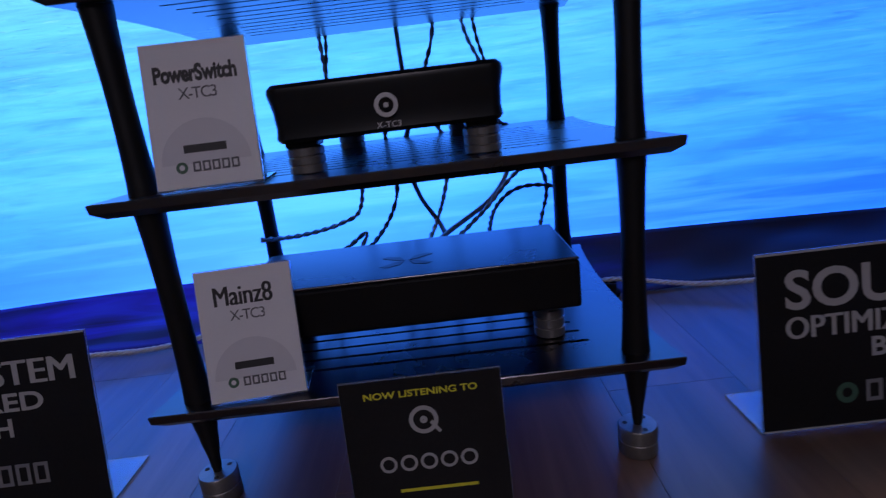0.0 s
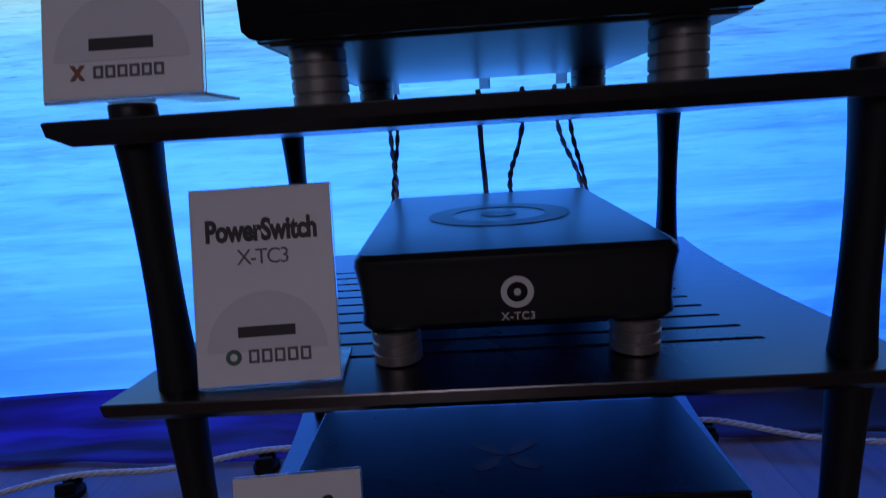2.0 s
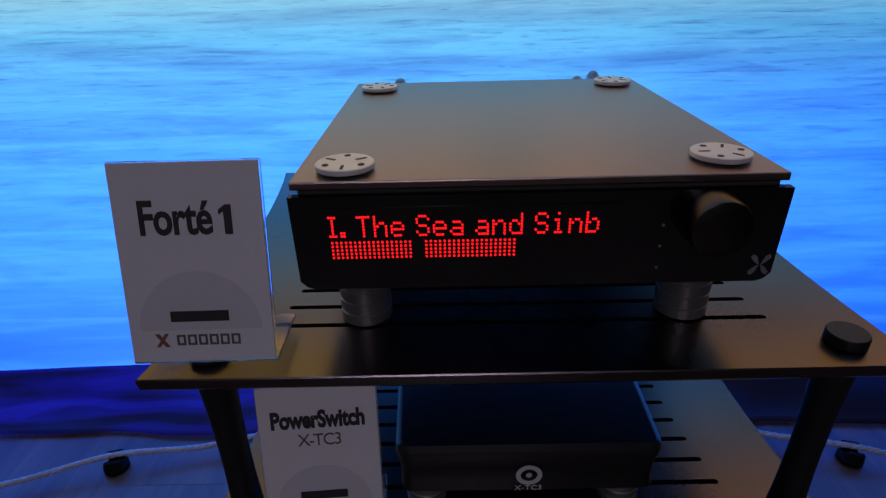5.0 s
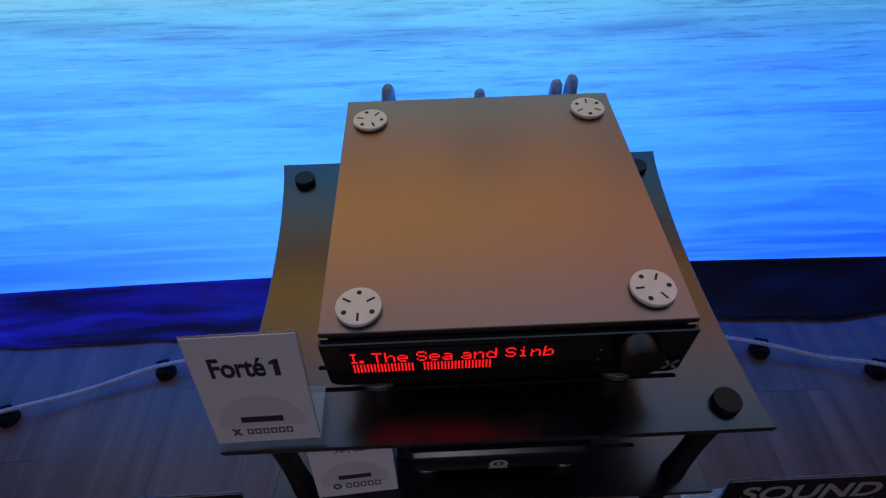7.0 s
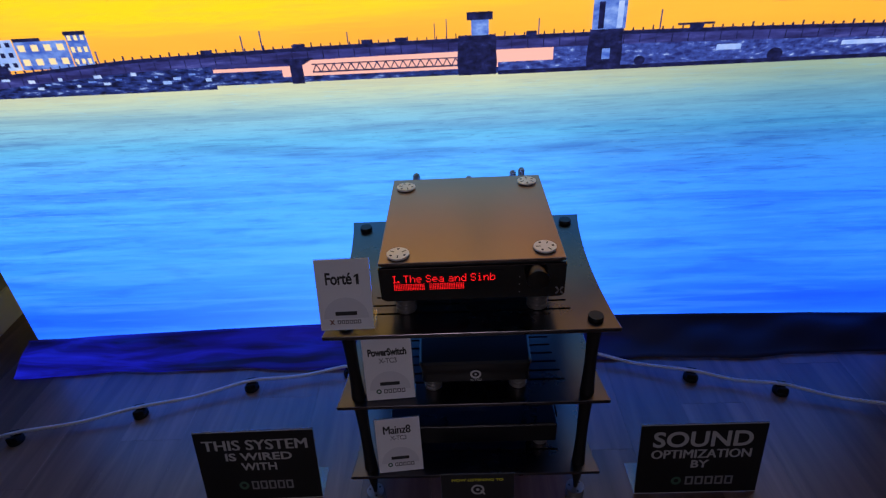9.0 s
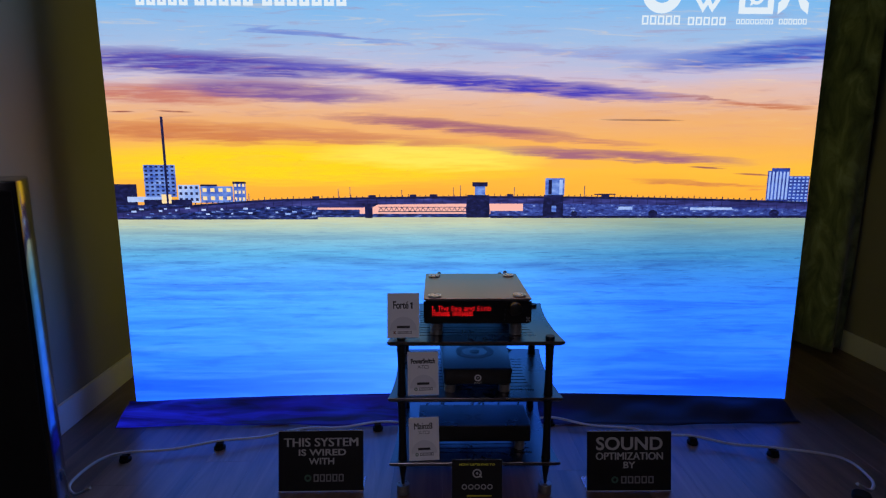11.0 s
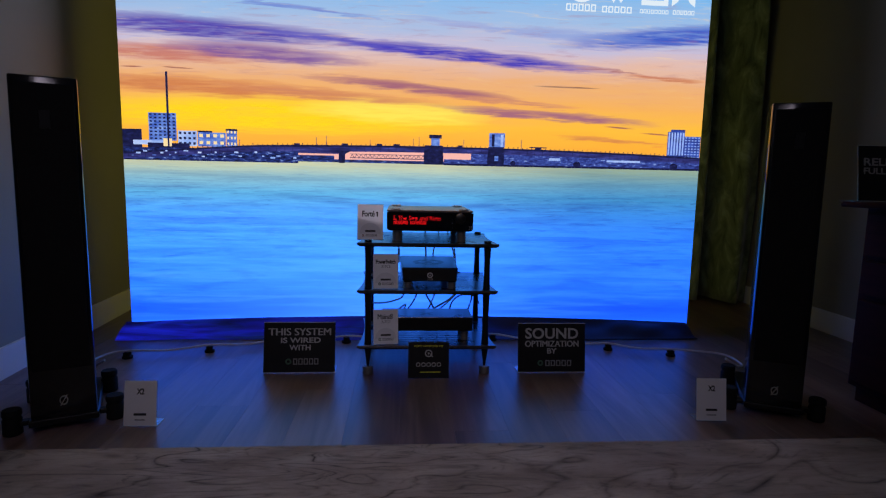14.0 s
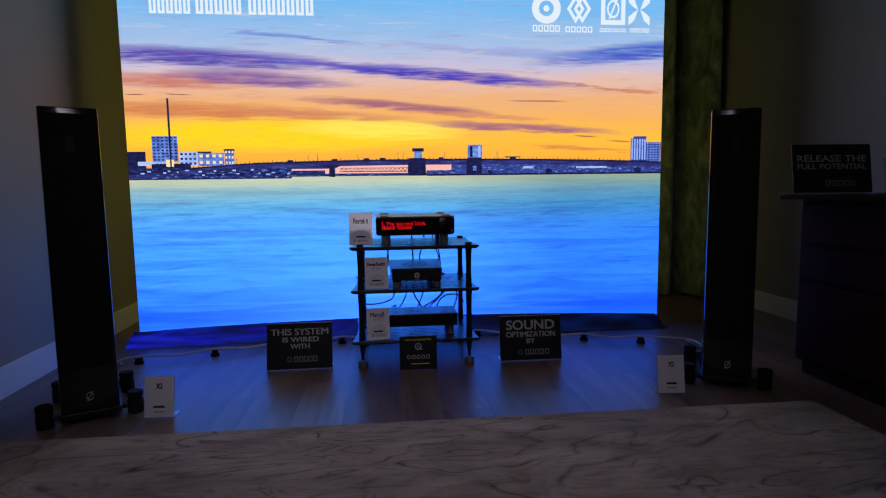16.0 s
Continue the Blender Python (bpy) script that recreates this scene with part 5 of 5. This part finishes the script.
stand("model_card", 0.104, 0.145, pose(2.065, -0.3, 0.7755), 9, "white model card in a clear stand on the wooden chest", "sign card", "model cards", PAPER)

# ---- small black cabinet by the bare wall ----
SIDE = thing("side_cabinet", pose(-1.52, -0.8, 0.0112), "small plain black cabinet standing on the rug by the wall", "cabinet")
part("carcass", box(-0.12, 0.115, -0.16, 0.16, 0.012, 0.44, 0.004), PANEL_BLACK, SIDE)
part("top_board", box(-0.125, 0.12, -0.165, 0.165, 0.4405, 0.458, 0.003), PANEL_BLACK, SIDE)
part("plinth", box(-0.11, 0.105, -0.15, 0.15, 0.0, 0.0118), PANEL_BLACK, SIDE)

# ---- rug ----
tagged(part("rug", box(-1.5, 1.455, -3.6, -0.626, 0.0006, 0.011, 0.004, 2), RUG), "flat beige rug with swirled dark marbling on the plank floor", "rug")

# ---- cables ----
def cable(name, pts, r, mat_, strands, label, turns=26.0, group="cables"):
    return tagged(part(name, tube(pts, r, strands, turns), mat_, smooth=True), label, "cable", group)


for x0, z0, x1, r, m_, st in ((-0.13, 0.6, -0.124, 0.0042, CABLE_GREY, 2), (-0.118, 0.6, -0.128, 0.0036, CABLE_DARK, 2), (0.005, 0.6, 0.008, 0.0042, CABLE_DARK, 1), (0.07, 0.6, 0.045, 0.0042, CABLE_DARK, 2), (0.118, 0.6, 0.145, 0.0038, CABLE_GREY, 2), (0.138, 0.6, 0.152, 0.0036, CABLE_DARK, 2)):
    cable("signal_cable", [(x0, 0.5, z0), (x0, 0.494, 0.56), (x0 + 0.3 * (x1 - x0), 0.488, 0.52), (x1, 0.47, 0.47), (x1, 0.43, 0.43), (x1, 0.397, 0.425)], r, m_, st, "thin twisted cable hanging behind the rack")
LOOPS = [
    [(-0.09, 0.4, 0.41), (-0.085, 0.455, 0.36), (-0.1, 0.475, 0.25), (-0.14, 0.46, 0.225), (-0.2, 0.4, 0.225), (-0.245, 0.33, 0.24)],
    [(-0.03, 0.4, 0.41), (-0.035, 0.46, 0.34), (-0.03, 0.475, 0.27), (-0.06, 0.44, 0.21), (-0.12, 0.32, 0.17), (-0.15, 0.2, 0.18)],
    [(0.02, 0.4, 0.41), (-0.005, 0.46, 0.34), (0.01, 0.47, 0.26), (0.045, 0.44, 0.2), (0.06, 0.3, 0.17), (0.05, 0.222, 0.19)],
    [(0.045, 0.4, 0.41), (0.07, 0.46, 0.34), (0.06, 0.47, 0.27), (0.03, 0.44, 0.2), (-0.01, 0.3, 0.17), (-0.02, 0.222, 0.19)],
    [(0.09, 0.4, 0.41), (0.17, 0.46, 0.36), (0.18, 0.475, 0.3), (0.14, 0.46, 0.24), (0.04, 0.4, 0.19), (-0.03, 0.25, 0.165)],
    [(0.27, 0.49, 0.22), (0.262, 0.47, 0.275), (0.2, 0.47, 0.285), (0.12, 0.44, 0.22), (0.04, 0.36, 0.175), (0.0, 0.222, 0.185)],
    [(0.285, 0.5, 0.2), (0.26, 0.48, 0.243), (0.19, 0.47, 0.25), (0.14, 0.45, 0.215), (0.11, 0.3, 0.17), (0.1, 0.222, 0.185)],
    [(0.1, 0.4, 0.41), (0.2, 0.47, 0.35), (0.235, 0.48, 0.29), (0.245, 0.48, 0.24), (0.23, 0.47, 0.19), (0.2, 0.38, 0.16)],
    [(-0.2, 0.3, 0.175), (-0.13, 0.4, 0.19), (-0.09, 0.42, 0.212), (-0.1, 0.4, 0.19), (-0.13, 0.3, 0.165), (-0.12, 0.222, 0.185)],
]
for i, pts in enumerate(LOOPS):
    cable("signal_cable", pts, 0.0044, (CABLE_GREY, CABLE_DARK, CABLE_DARK, CABLE_GREY, CABLE_GREY, CABLE_GREY, CABLE_DARK, CABLE_DARK, CABLE_GREY)[i], 1 if i in (2, 4) else 2, "looping twisted cable behind the mains distributor")

# speaker cables raised on small floor supports
ELEV_L = [(-0.384, 0.479), (-0.692, 0.425), (-1.005, 0.328), (-1.335, 0.24)]
ELEV_R = [(0.365, 0.515), (0.68, 0.414), (0.919, 0.348), (1.195, 0.254)]
for side in (ELEV_L, ELEV_R):
    s_ = -1 if side is ELEV_L else 1
    o = 0.003
    pts = [(s_ * 0.16, 0.42 + o, 0.02), (s_ * 0.26, 0.49 + o, 0.022)]
    prev = None
    for ex, ey in side:
        if prev:
            pts.append(((prev[0] + ex) / 2, (prev[1] + ey) / 2 + o, 0.024))
        pts.append((ex, ey + o, 0.0345))
        prev = (ex, ey)
    pts += [(s_ * 1.41, 0.19 + o, 0.03), (s_ * 1.42, 0.05 + o, 0.03), (s_ * 1.33, -0.06, 0.06), (s_ * 1.26, -0.085, 0.1)]
    cable("speaker_cable", pts, 0.0054, CABLE_WHITE, 3, "white twisted loudspeaker cable raised off the floor", 26.0, "speaker cables")


def cable_lift(x, y, turn):
    e = thing("cable_support", pose(x, y, 0.0005, 0, 0, turn), "small black round cable support on the floor", "cable support", "cable supports")
    part("base", lathe([(0.021, 0.0), (0.022, 0.002), (0.022, 0.01), (0.017, 0.013)], 24), RUBBER, e, smooth=True)
    for sx in (-1, 1):
        part("cheek", box(-0.014, 0.014, sx * 0.014 - 0.004, sx * 0.014 + 0.004, 0.012, 0.03, 0.002), RUBBER, e)
    part("band", tube([(0, -0.014, 0.0285), (0, 0.0, 0.0262), (0, 0.014, 0.0285)], 0.0016), RUBBER, e)
    return e


lift = cable_lift(*ELEV_L[0], 10)
for ex, ey in ELEV_L[1:] + ELEV_R:
    copy_thing(lift, pose(ex, ey + 0.0035, 0.0005, 0, 0, 15 if ex < 0 else -15))

# ---- floor planks ----
PW, PL = 0.182, 1.215
plank_meshes = {}


def plank(x, y0, y1):
    n = round(y1 - y0, 3)
    if n not in plank_meshes:
        ob = part("plank", box(-PW / 2 + 0.0001, PW / 2 - 0.0001, 0.0001, n - 0.0001, -0.0119, 0.0, 0.0004, 1), PLANK, floor)
        plank_meshes[n] = ob.data
    else:
        ob = link("plank", plank_meshes[n], floor)
    ob.location = (x, y0, 0)


for i in range(24):
    x = -1.84 + i * PW
    y = FLOOR_Y0 - ((i * 0.437) % 1.0) * PL
    while y < FLOOR_Y1:
        a, b = max(y, FLOOR_Y0), min(y + PL, FLOOR_Y1)
        if b - a > 0.02:
            plank(x, a, b)
        y += PL
